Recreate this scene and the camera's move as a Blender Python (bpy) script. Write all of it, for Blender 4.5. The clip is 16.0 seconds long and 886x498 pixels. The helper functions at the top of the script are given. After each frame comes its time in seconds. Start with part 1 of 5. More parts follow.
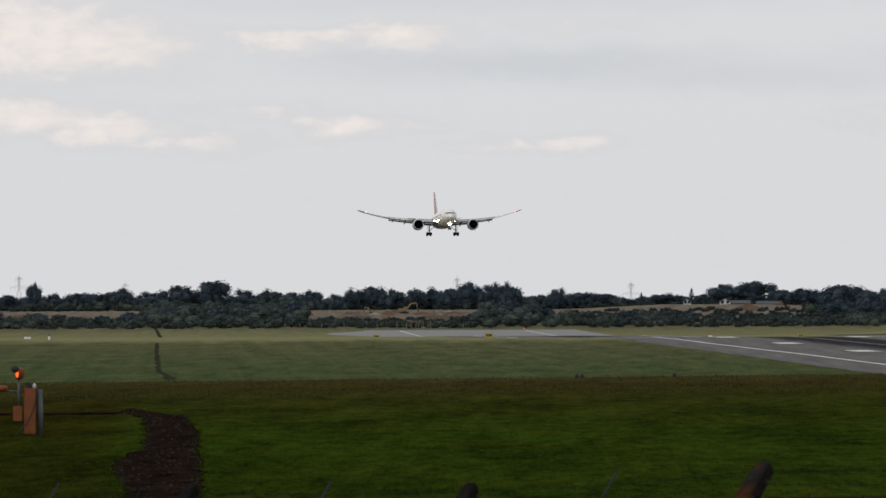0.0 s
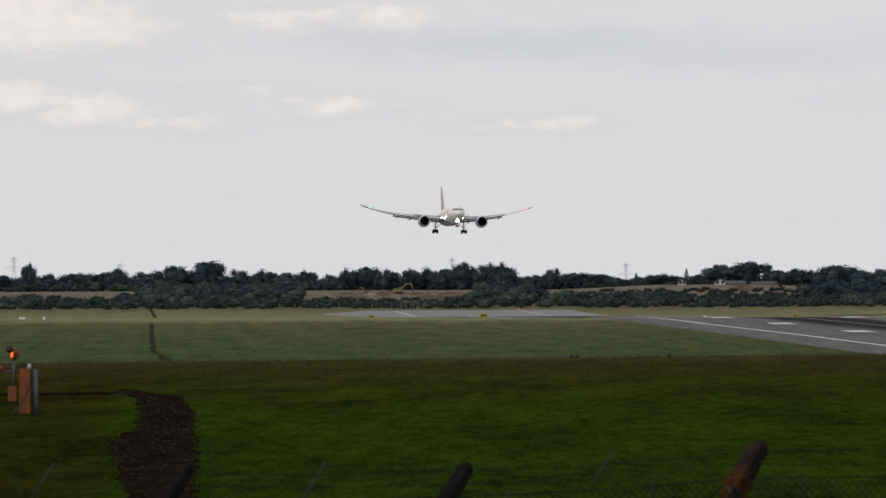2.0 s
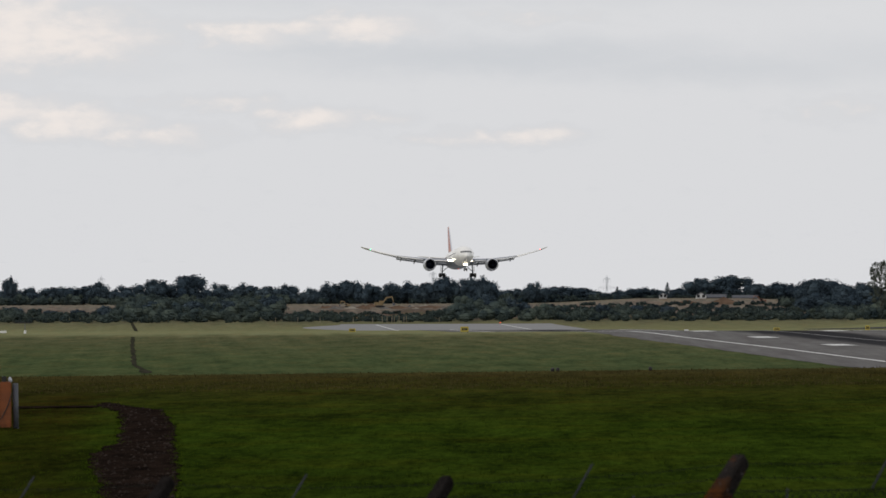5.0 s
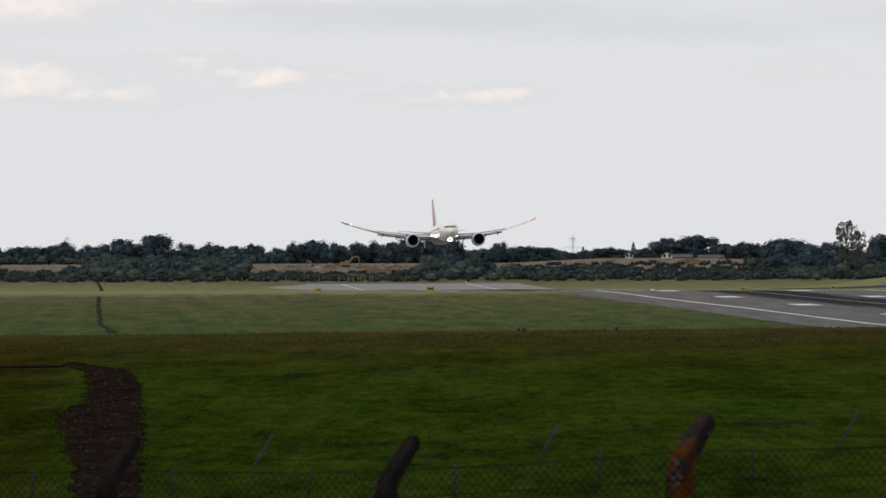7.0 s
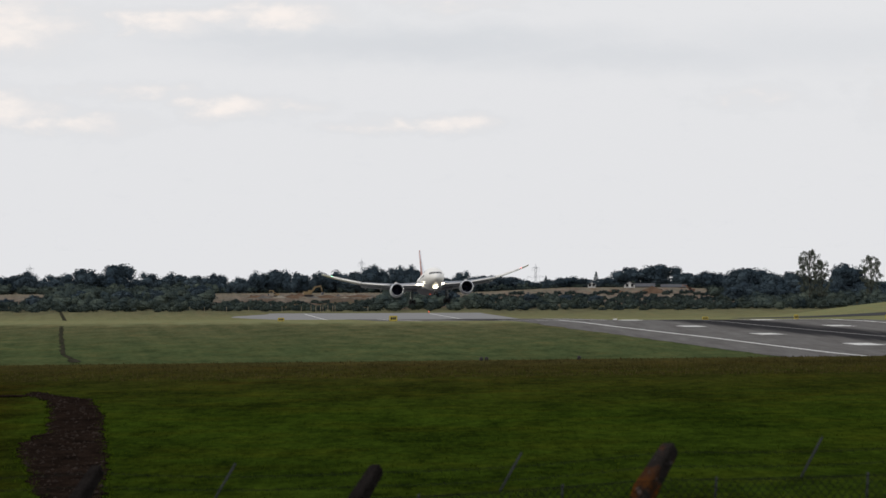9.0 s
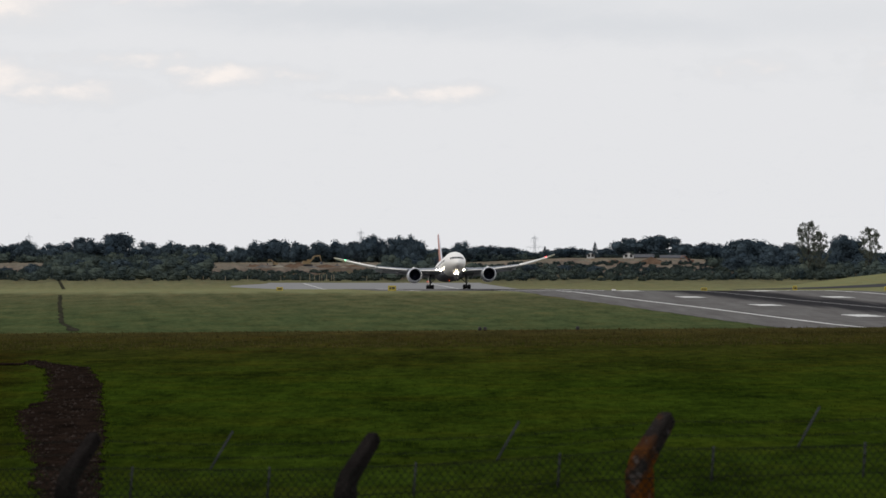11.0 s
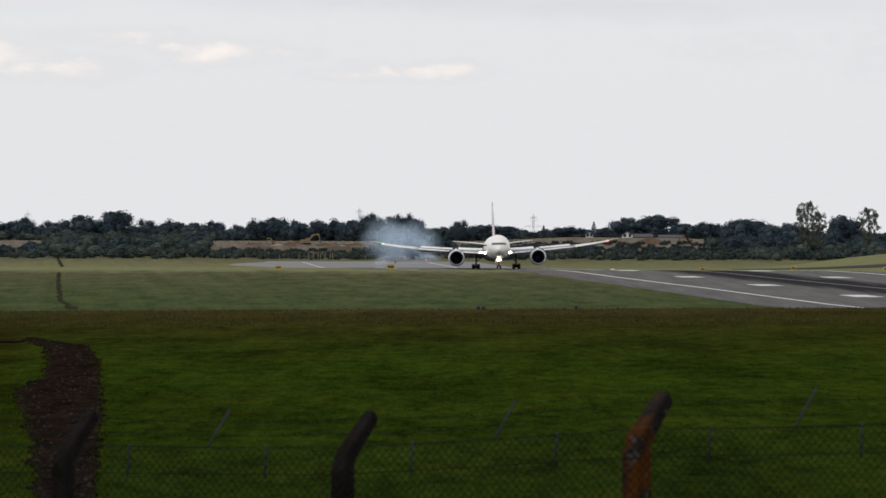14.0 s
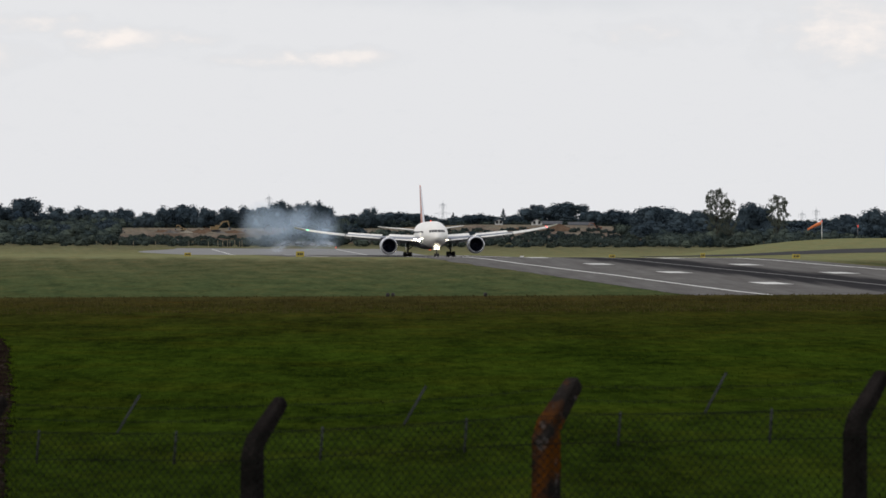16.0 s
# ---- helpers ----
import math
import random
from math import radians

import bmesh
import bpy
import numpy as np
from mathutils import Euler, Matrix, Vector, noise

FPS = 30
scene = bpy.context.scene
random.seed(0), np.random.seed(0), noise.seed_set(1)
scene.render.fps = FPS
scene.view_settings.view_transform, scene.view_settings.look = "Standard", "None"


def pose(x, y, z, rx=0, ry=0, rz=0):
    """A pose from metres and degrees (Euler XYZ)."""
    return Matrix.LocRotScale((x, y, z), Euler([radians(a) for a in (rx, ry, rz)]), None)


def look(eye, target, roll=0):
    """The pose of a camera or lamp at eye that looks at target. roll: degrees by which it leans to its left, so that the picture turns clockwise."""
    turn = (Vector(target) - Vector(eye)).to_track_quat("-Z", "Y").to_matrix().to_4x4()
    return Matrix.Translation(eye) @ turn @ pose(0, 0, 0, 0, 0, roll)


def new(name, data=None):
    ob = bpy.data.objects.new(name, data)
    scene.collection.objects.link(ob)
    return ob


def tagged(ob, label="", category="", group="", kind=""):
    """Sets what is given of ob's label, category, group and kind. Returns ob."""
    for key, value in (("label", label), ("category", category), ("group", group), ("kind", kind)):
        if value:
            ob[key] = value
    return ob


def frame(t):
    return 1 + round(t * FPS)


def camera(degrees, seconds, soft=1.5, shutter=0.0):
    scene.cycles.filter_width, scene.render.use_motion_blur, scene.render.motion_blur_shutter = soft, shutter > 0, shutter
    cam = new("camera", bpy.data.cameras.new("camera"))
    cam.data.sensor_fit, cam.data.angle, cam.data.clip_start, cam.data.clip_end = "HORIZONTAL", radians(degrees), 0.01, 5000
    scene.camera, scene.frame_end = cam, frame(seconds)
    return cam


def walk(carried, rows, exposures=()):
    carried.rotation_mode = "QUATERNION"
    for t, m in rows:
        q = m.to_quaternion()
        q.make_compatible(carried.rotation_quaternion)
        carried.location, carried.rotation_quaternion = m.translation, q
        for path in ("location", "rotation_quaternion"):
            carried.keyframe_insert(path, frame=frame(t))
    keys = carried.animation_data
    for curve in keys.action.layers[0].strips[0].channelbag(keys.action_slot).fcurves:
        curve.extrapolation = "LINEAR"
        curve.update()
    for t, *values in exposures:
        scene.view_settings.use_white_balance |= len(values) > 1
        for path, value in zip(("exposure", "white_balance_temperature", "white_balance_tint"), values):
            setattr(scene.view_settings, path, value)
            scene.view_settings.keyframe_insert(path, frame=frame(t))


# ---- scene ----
EYE = 6.0
cam = camera(6.19, 16.0, soft=1.6)
cam.data.dof.use_dof = True
cam.data.dof.focus_distance = 1700.0
cam.data.dof.aperture_fstop = 15.0
walk(cam, [
    (0.0, pose(-0.006, 0, 6.026, 90.4239, 0.2148, 0.7810)),
    (0.5, pose(-0.006, 0, 6.023, 90.4597, 0.2024, 0.6488)),
    (1.0, pose(-0.006, 0, 6.018, 90.4446, 0.2967, 0.6610)),
    (1.5, pose(-0.008, 0, 6.019, 90.3044, 0.2539, 0.7578)),
    (2.0, pose(-0.003, 0, 6.021, 90.2864, 0.2088, 0.7454)),
    (2.5, pose(-0.004, 0, 6.018, 90.3253, 0.0829, 0.6501)),
    (3.0, pose(0.000, 0, 6.017, 90.2476, 0.0824, 0.5972)),
    (3.2, pose(-0.004, 0, 6.016, 90.2115, 0.0060, 0.5830)),
    (5.3, pose(0.000, 0, 6.019, 90.3912, 0.2636, 0.5690)),
    (5.5, pose(-0.000, 0, 6.019, 90.3877, 0.2627, 0.4525)),
    (6.0, pose(-0.007, 0, 6.012, 90.2249, 0.1432, 0.0931)),
    (6.5, pose(-0.020, 0, 6.016, 90.1405, 0.1900, 0.2895)),
    (7.0, pose(-0.006, 0, 6.016, 90.0985, 0.1907, 0.3750)),
    (7.5, pose(-0.008, 0, 6.017, 90.0535, 0.2628, 0.2895)),
    (8.0, pose(-0.005, 0, 6.017, 90.1256, 0.2600, 0.2107)),
    (8.2, pose(-0.006, 0, 6.021, 90.3097, 0.3130, 0.1772)),
    (10.3, pose(0.003, 0, 6.001, 90.2112, 0.0677, -0.0169)),
    (10.5, pose(-0.000, 0, 6.005, 90.1648, 0.1115, -0.0453)),
    (11.0, pose(0.004, 0, 6.003, 90.0942, 0.0161, 0.1066)),
    (11.5, pose(0.004, 0, 6.000, 90.0328, -0.0090, 0.1431)),
    (12.0, pose(0.003, 0, 6.004, 90.0783, 0.0665, -0.0473)),
    (12.5, pose(0.000, 0, 6.000, 90.0632, -0.0000, 0.0000)),
    (13.0, pose(0.003, 0, 5.999, 89.9523, -0.0684, -0.0142)),
    (13.5, pose(0.005, 0, 6.001, 89.9244, -0.2063, -0.0065)),
    (14.0, pose(0.010, 0, 6.000, 89.9471, -0.1867, 0.0980)),
    (14.5, pose(0.004, 0, 5.999, 90.0607, -0.0698, 0.1375)),
    (15.0, pose(0.007, 0, 6.001, 90.0771, -0.1308, -0.1178)),
    (15.5, pose(0.010, 0, 5.994, 89.9328, -0.2934, -0.5115)),
    (16.0, pose(0.009, 0, 5.992, 89.8596, -0.1990, -0.5353)),
], [(0, -.13), (5.5, -.12), (7, -.01), (12, .04), (16, .05)])

# ---- light ----
world = bpy.data.worlds.new("world")
scene.world = world
world.use_nodes = True
wn, wl = world.node_tree.nodes, world.node_tree.links
wn.clear()
w_out = wn.new("ShaderNodeOutputWorld")
w_bg = wn.new("ShaderNodeBackground")
w_sky = wn.new("ShaderNodeTexSky")
w_sky.sky_type = "NISHITA"
w_sky.sun_disc = False
w_sky.sun_elevation = radians(32)
w_sky.sun_rotation = radians(-120)
w_sky.air_density, w_sky.dust_density = 1.0, 3.0
w_mix = wn.new("ShaderNodeMix")
w_mix.data_type = "RGBA"
w_mix.inputs[0].default_value = 0.93
w_mix.inputs[7].default_value = (8.05, 8.1, 8.32, 1)
w_bg.inputs[1].default_value = 0.1
wl.new(w_sky.outputs[0], w_mix.inputs[6])
wl.new(w_mix.outputs[2], w_bg.inputs[0])
wl.new(w_bg.outputs[0], w_out.inputs[0])

sun = new("sun", bpy.data.lights.new("sun", "SUN"))
sun.data.energy, sun.data.angle, sun.data.color = 0.7, radians(25), (1.0, 0.94, 0.86)
sun.matrix_basis = look((-900, -500, 700), (0, 0, 0))


# ---- materials ----
def material(name, color, rough=0.6, metal=0.0, vary=0.15, scale=3.0, bump=0.0, second=None, emit=None, power=0.0, coat=0.0, stretch=1.0):
    m = bpy.data.materials.new(name)
    m.use_nodes = True
    n, l = m.node_tree.nodes, m.node_tree.links
    b = n["Principled BSDF"]
    b.inputs["Roughness"].default_value = rough
    b.inputs["Metallic"].default_value = metal
    if rough >= 0.85:
        b.inputs["Specular IOR Level"].default_value = 0.0
    if coat:
        b.inputs["Coat Weight"].default_value = coat
        b.inputs["Coat Roughness"].default_value = 0.1
    c = (*color, 1)
    d = (*(second or [k * (1 - vary * 2) for k in color]), 1)
    tc = n.new("ShaderNodeTexCoord")
    big, fine = n.new("ShaderNodeTexNoise"), n.new("ShaderNodeTexNoise")
    big.inputs["Scale"].default_value = scale
    fine.inputs["Scale"].default_value = scale * 9
    fine.inputs["Detail"].default_value = 6
    mp = n.new("ShaderNodeMapping")
    mp.inputs["Scale"].default_value = (1, stretch, 1)
    l.new(tc.outputs["Object"], mp.inputs[0])
    l.new(mp.outputs[0], big.inputs["Vector"])
    l.new(mp.outputs[0], fine.inputs["Vector"])
    add = n.new("ShaderNodeMath")
    add.operation = "MULTIPLY"
    l.new(big.outputs[0], add.inputs[0])
    l.new(fine.outputs[0], add.inputs[1])
    ramp = n.new("ShaderNodeValToRGB")
    ramp.color_ramp.elements[0].position, ramp.color_ramp.elements[1].position = 0.12, 0.42
    ramp.color_ramp.elements[0].color, ramp.color_ramp.elements[1].color = d, c
    l.new(add.outputs[0], ramp.inputs[0])
    l.new(ramp.outputs[0], b.inputs["Base Color"])
    if bump:
        bp = n.new("ShaderNodeBump")
        bp.inputs["Strength"].default_value = bump
        bp.inputs["Distance"].default_value = 0.05
        l.new(fine.outputs[0], bp.inputs["Height"])
        l.new(bp.outputs[0], b.inputs["Normal"])
    if emit:
        b.inputs["Emission Color"].default_value = (*emit, 1)
        b.inputs["Emission Strength"].default_value = power
    return m


def leaf_material(name, dark, light, patch=.16, spread=.9):
    m = bpy.data.materials.new(name)
    m.use_nodes = True
    n, l = m.node_tree.nodes, m.node_tree.links
    b = n["Principled BSDF"]
    b.inputs["Roughness"].default_value = 0.8
    b.inputs["Specular IOR Level"].default_value = 0.0
    geo, info, tex = n.new("ShaderNodeNewGeometry"), n.new("ShaderNodeObjectInfo"), n.new("ShaderNodeTexNoise")
    tex.inputs["Scale"].default_value = patch
    tex.inputs["Detail"].default_value = 2
    l.new(geo.outputs["Position"], tex.inputs["Vector"])

    def weigh(src, k, add):
        q = n.new("ShaderNodeMath")
        q.operation = "MULTIPLY_ADD"
        q.inputs[1].default_value = k
        l.new(src, q.inputs[0])
        if add is None:
            q.inputs[2].default_value = .2 - .5 * spread
        else:
            l.new(add, q.inputs[2])
        return q

    mul = weigh(tex.outputs[0], spread, weigh(info.outputs["Random"], .25, weigh(geo.outputs["Random Per Island"], .45, None).outputs[0]).outputs[0])
    ramp = n.new("ShaderNodeValToRGB")
    ramp.color_ramp.elements[0].color, ramp.color_ramp.elements[1].color = (*dark, 1), (*light, 1)
    l.new(mul.outputs[0], ramp.inputs[0])
    l.new(ramp.outputs[0], b.inputs["Base Color"])
    return m


def ground_material():
    """Grass: lush by the fence with view falloff darkened into its colour, rough and brown on the crest, mown beyond,
    dry and bare far off.
    """
    m = bpy.data.materials.new("airfield_grass")
    m.use_nodes = True
    n, l = m.node_tree.nodes, m.node_tree.links
    b = n["Principled BSDF"]
    b.inputs["Roughness"].default_value = 0.9
    b.inputs["Specular IOR Level"].default_value = 0.0
    geo, sep = n.new("ShaderNodeNewGeometry"), n.new("ShaderNodeSeparateXYZ")
    l.new(geo.outputs["Position"], sep.inputs[0])

    def noise_at(sx, sy, detail=5.0, rough=0.6):
        mp, t = n.new("ShaderNodeMapping"), n.new("ShaderNodeTexNoise")
        mp.inputs["Scale"].default_value = (sx, sy, 0.0)
        t.inputs["Scale"].default_value = 1.0
        t.inputs["Detail"].default_value, t.inputs["Roughness"].default_value = detail, rough
        l.new(geo.outputs["Position"], mp.inputs[0])
        l.new(mp.outputs[0], t.inputs["Vector"])
        return t

    def math_node(op, a, c):
        k = n.new("ShaderNodeMath")
        k.operation = op
        for i, v in enumerate((a, c)):
            if isinstance(v, (int, float)):
                k.inputs[i].default_value = v
            else:
                l.new(v, k.inputs[i])
        return k.outputs[0]

    edge = noise_at(0.06, 0.004)
    edge2 = noise_at(0.3, 0.02)
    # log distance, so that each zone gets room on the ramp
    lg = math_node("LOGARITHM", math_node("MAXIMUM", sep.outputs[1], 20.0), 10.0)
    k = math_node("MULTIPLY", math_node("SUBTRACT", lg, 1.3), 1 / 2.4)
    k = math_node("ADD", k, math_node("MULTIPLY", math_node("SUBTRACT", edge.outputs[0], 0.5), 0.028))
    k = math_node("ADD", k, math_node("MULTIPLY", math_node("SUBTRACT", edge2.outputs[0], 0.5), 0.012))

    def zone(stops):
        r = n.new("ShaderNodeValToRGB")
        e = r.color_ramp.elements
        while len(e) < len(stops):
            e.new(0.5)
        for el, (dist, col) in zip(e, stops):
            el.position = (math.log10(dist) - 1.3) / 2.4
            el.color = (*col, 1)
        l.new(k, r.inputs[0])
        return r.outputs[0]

    # near stops hold a painted darkening towards the lower edge of the view
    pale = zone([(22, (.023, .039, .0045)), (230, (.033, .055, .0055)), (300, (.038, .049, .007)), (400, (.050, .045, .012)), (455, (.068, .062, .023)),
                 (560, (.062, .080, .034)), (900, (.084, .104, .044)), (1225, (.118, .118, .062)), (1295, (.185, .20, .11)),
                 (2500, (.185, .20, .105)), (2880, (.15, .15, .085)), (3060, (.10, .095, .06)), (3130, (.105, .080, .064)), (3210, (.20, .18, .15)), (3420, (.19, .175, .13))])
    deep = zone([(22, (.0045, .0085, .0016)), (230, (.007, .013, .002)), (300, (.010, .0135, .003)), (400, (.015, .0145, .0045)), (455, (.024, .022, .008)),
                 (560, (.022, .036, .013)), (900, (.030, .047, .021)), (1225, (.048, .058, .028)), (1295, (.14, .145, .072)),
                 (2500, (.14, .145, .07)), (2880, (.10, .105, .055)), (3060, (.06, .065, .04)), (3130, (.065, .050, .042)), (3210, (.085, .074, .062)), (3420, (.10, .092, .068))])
    swath = noise_at(0.6, 0.03, 4.0, 0.6)
    grain = noise_at(1.8, 0.20, 5.0, 0.6)
    patch = noise_at(0.22, 0.028, 5.0, 0.6)
    fine = noise_at(7.0, 0.55, 4.0, 0.65)
    mixed = math_node("ADD", math_node("MULTIPLY", grain.outputs[0], 1.0), math_node("MULTIPLY", patch.outputs[0], 0.9))
    mixed = math_node("ADD", mixed, math_node("MULTIPLY", fine.outputs[0], 0.9))
    mixed = math_node("ADD", mixed, math_node("MULTIPLY", swath.outputs[0], 0.6))
    # mown swaths run beside the runway, on the far side of the crest
    along, swaths, lane = n.new("ShaderNodeCombineXYZ"), n.new("ShaderNodeTexNoise"), n.new("ShaderNodeMapRange")
    off = math_node("ADD", sep.outputs[0], math_node("MULTIPLY", sep.outputs[1], 0.0453))
    l.new(math_node("MULTIPLY", off, 0.42), along.inputs[0])
    l.new(math_node("MULTIPLY", sep.outputs[1], 0.0022), along.inputs[1])
    swaths.inputs["Scale"].default_value, swaths.inputs["Detail"].default_value = 1.0, 4
    l.new(along.outputs[0], swaths.inputs["Vector"])
    lane.inputs[1].default_value, lane.inputs[2].default_value = 470, 600
    l.new(sep.outputs[1], lane.inputs[0])
    mixed = math_node("ADD", mixed, math_node("MULTIPLY", math_node("MULTIPLY", math_node("SUBTRACT", swaths.outputs[0], .5), .5), lane.outputs[0]))
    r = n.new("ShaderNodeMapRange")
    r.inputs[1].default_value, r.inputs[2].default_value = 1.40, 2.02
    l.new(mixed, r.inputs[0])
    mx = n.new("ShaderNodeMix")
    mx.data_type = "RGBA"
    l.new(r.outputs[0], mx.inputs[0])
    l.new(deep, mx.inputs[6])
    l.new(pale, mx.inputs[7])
    # drier, browner patches
    dry = noise_at(0.25, 0.075, 6.0, 0.7)
    dr = n.new("ShaderNodeMapRange")
    dr.inputs[1].default_value, dr.inputs[2].default_value, dr.inputs[4].default_value = 0.47, 0.68, 0.6
    l.new(dry.outputs[0], dr.inputs[0])
    tint = n.new("ShaderNodeMix")
    tint.data_type, tint.blend_type = "RGBA", "MULTIPLY"
    tint.inputs[7].default_value = (1.5, 1.02, .9, 1)
    l.new(dr.outputs[0], tint.inputs[0])
    l.new(mx.outputs[2], tint.inputs[6])
    # trampled, drier grass west of the soil track, plus painted corner darkening
    west, west_mask, fade2, worn = math_node("ADD", sep.outputs[0], math_node("MULTIPLY", sep.outputs[1], 0.0525)), n.new("ShaderNodeMapRange"), n.new("ShaderNodeMapRange"), n.new("ShaderNodeMix")
    west_mask.inputs[1].default_value, west_mask.inputs[2].default_value, west_mask.inputs[3].default_value, west_mask.inputs[4].default_value = -1.0, .6, 1, 0
    l.new(math_node("ADD", west, math_node("MULTIPLY", math_node("SUBTRACT", patch.outputs[0], .5), 4.0)), west_mask.inputs[0])
    fade2.inputs[1].default_value, fade2.inputs[2].default_value, fade2.inputs[3].default_value, fade2.inputs[4].default_value = 300, 380, 1, 0
    l.new(sep.outputs[1], fade2.inputs[0])
    worn.data_type, worn.blend_type = "RGBA", "MULTIPLY"
    worn.inputs[7].default_value = (.85, .62, .8, 1)
    l.new(math_node("MULTIPLY", west_mask.outputs[0], fade2.outputs[0]), worn.inputs[0])
    l.new(tint.outputs[2], worn.inputs[6])
    l.new(worn.outputs[2], b.inputs["Base Color"])
    bp = n.new("ShaderNodeBump")
    bp.inputs["Strength"].default_value, bp.inputs["Distance"].default_value = 0.5, 0.15
    l.new(grain.outputs[0], bp.inputs["Height"])
    l.new(bp.outputs[0], b.inputs["Normal"])
    return m


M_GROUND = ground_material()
M_WHITE = material("white_aircraft_paint", (.85, .835, .80), 0.38, vary=.04, scale=.4, coat=.2)
# wing grey is darkened to include the shadow below inner wing and flaps
M_GREY = material("grey_wing_paint", (.26, .28, .33), 0.4, vary=.06, scale=.5)
M_NACELLE = material("pale_blue_grey_nacelle_paint", (.56, .58, .63), 0.35, vary=.05, scale=.5, coat=.3)
M_METAL = material("bare_lip_metal", (.50, .51, .54), 0.3, 1.0, vary=.05)
M_DARKMETAL = material("fan_blade_metal", (.028, .033, .060), 0.5, .5, vary=.2)
M_TYRE = material("black_rubber", (.018, .018, .02), 0.8, vary=.2)
M_STRUT = material("landing_gear_grey", (.11, .115, .13), 0.5, .3)
M_PANE = material("cockpit_glass_dark", (.012, .014, .018), 0.08, vary=.05)
M_TAIL = material("red_orange_tail_paint", (.46, .15, .085), 0.4, vary=.1, scale=.25, second=(.34, .09, .06), coat=.2)
M_LAMP = material("landing_light_glow", (1, 1, 1), emit=(1, .88, .66), power=20.0)
M_BEACON = material("red_beacon_glow", (.8, .05, .02), emit=(1, .10, .02), power=.9)
M_RED = material("red_position_light_glow", (.8, .05, .05), emit=(1, .06, .06), power=9.0)
M_GREEN = material("green_position_light_glow", (.05, .8, .3), emit=(.03, 1, .35), power=7.0)


# ---- mesh helpers ----
def mesh_of(name, verts, faces, mat, smooth=False):
    me = bpy.data.meshes.new(name)
    me.from_pydata([tuple(v) for v in verts], [], faces)
    me.materials.append(mat)
    if smooth:
        me.polygons.foreach_set("use_smooth", [True] * len(me.polygons))
    me.update()
    return me


def part(name, me, parent, label="", at=None):
    ob = new(name, me)
    ob.parent = parent
    if at is not None:
        ob.matrix_basis = at
    if label:
        tagged(ob, label)
    return ob


def thing(name, label, category, at=None, me=None, group="", kind=""):
    ob = new(name, me)
    if at is not None:
        ob.matrix_basis = at
    return tagged(ob, label, category, group, kind)


def loft(name, rings, mat, smooth=True, caps=True, closed=True):
    verts, faces = [], []
    k = len(rings[0])
    for r in rings:
        verts += [tuple(p) for p in r]
    for i in range(len(rings) - 1):
        for j in range(k if closed else k - 1):
            a, b = i * k + j, i * k + (j + 1) % k
            faces.append((a, b, b + k, a + k))
    if caps and closed:
        faces.append(tuple(reversed(range(k))))
        faces.append(tuple(range((len(rings) - 1) * k, len(rings) * k)))
    me = mesh_of(name, verts, faces, mat, smooth)
    bm = bmesh.new()
    bm.from_mesh(me)
    bmesh.ops.recalc_face_normals(bm, faces=bm.faces)
    bm.to_mesh(me)
    bm.free()
    return me


def ring_y(y, rx, rz, zc, k=28, x0=0.0):
    return [(x0 + rx * math.sin(2 * math.pi * i / k), y, zc + rz * math.cos(2 * math.pi * i / k)) for i in range(k)]


def tube(name, a, b, r, mat, k=8, r2=None):
    a, b = Vector(a), Vector(b)
    d = (b - a).normalized()
    u = d.orthogonal().normalized()
    v = d.cross(u)
    rings = [[p + rr * (u * math.cos(2 * math.pi * i / k) + v * math.sin(2 * math.pi * i / k)) for i in range(k)] for p, rr in ((a, r), (b, r if r2 is None else r2))]
    return loft(name, rings, mat, smooth=k > 5)


def join_tubes(name, segs, mat, k=4):
    verts, faces = [], []
    for a, b, r in segs:
        a, b = Vector(a), Vector(b)
        d = (b - a).normalized()
        u = d.orthogonal().normalized()
        v = d.cross(u)
        o = len(verts)
        for p in (a, b):
            for i in range(k):
                w = 2 * math.pi * (i + .5) / k
                verts.append(p + r * (u * math.cos(w) + v * math.sin(w)))
        for i in range(k):
            j = (i + 1) % k
            faces.append((o + i, o + j, o + k + j, o + k + i))
        faces.append(tuple(o + i for i in reversed(range(k))))
        faces.append(tuple(o + k + i for i in range(k)))
    return mesh_of(name, verts, faces, mat)


def box(name, x0, x1, y0, y1, z0, z1, mat, bevel=0.0):
    bm = bmesh.new()
    bmesh.ops.create_cube(bm, size=1)
    bmesh.ops.transform(bm, matrix=Matrix.Translation(((x0 + x1) / 2, (y0 + y1) / 2, (z0 + z1) / 2)) @ Matrix.Diagonal((x1 - x0, y1 - y0, z1 - z0, 1)), verts=bm.verts)
    if bevel:
        bmesh.ops.bevel(bm, geom=bm.edges[:], offset=bevel, segments=2, affect="EDGES")
    me = bpy.data.meshes.new(name)
    bm.to_mesh(me)
    bm.free()
    me.materials.append(mat)
    return me


# ---- ground ----
PY = [-400, 0, 8, 35, 60, 200, 330, 450, 560, 700, 790, 838, 927, 1008, 1058, 1190, 1264, 1325, 1500, 1700, 1840, 2000, 2153, 2300, 2450, 2646, 2887, 3000, 3080, 3150, 3300, 3450, 3540, 3570, 3640, 4000, 4950]
PH = [-2.2, -1.75, -1.8, -3.2, -3.45, -3.45, -3.5, -3.72, -5.3, -6.6, -6.43, -6.36, -6.0, -5.65, -5.5, -5.03, -4.7, -4.6, -5.2, -6.05, -6.5, -6.75, -7.0, -7.8, -8.5, -8.55, -7.4, -6.3, -5.2, -3.3, -.3, 0, .2, 1.2, 1.2, -1, -2]


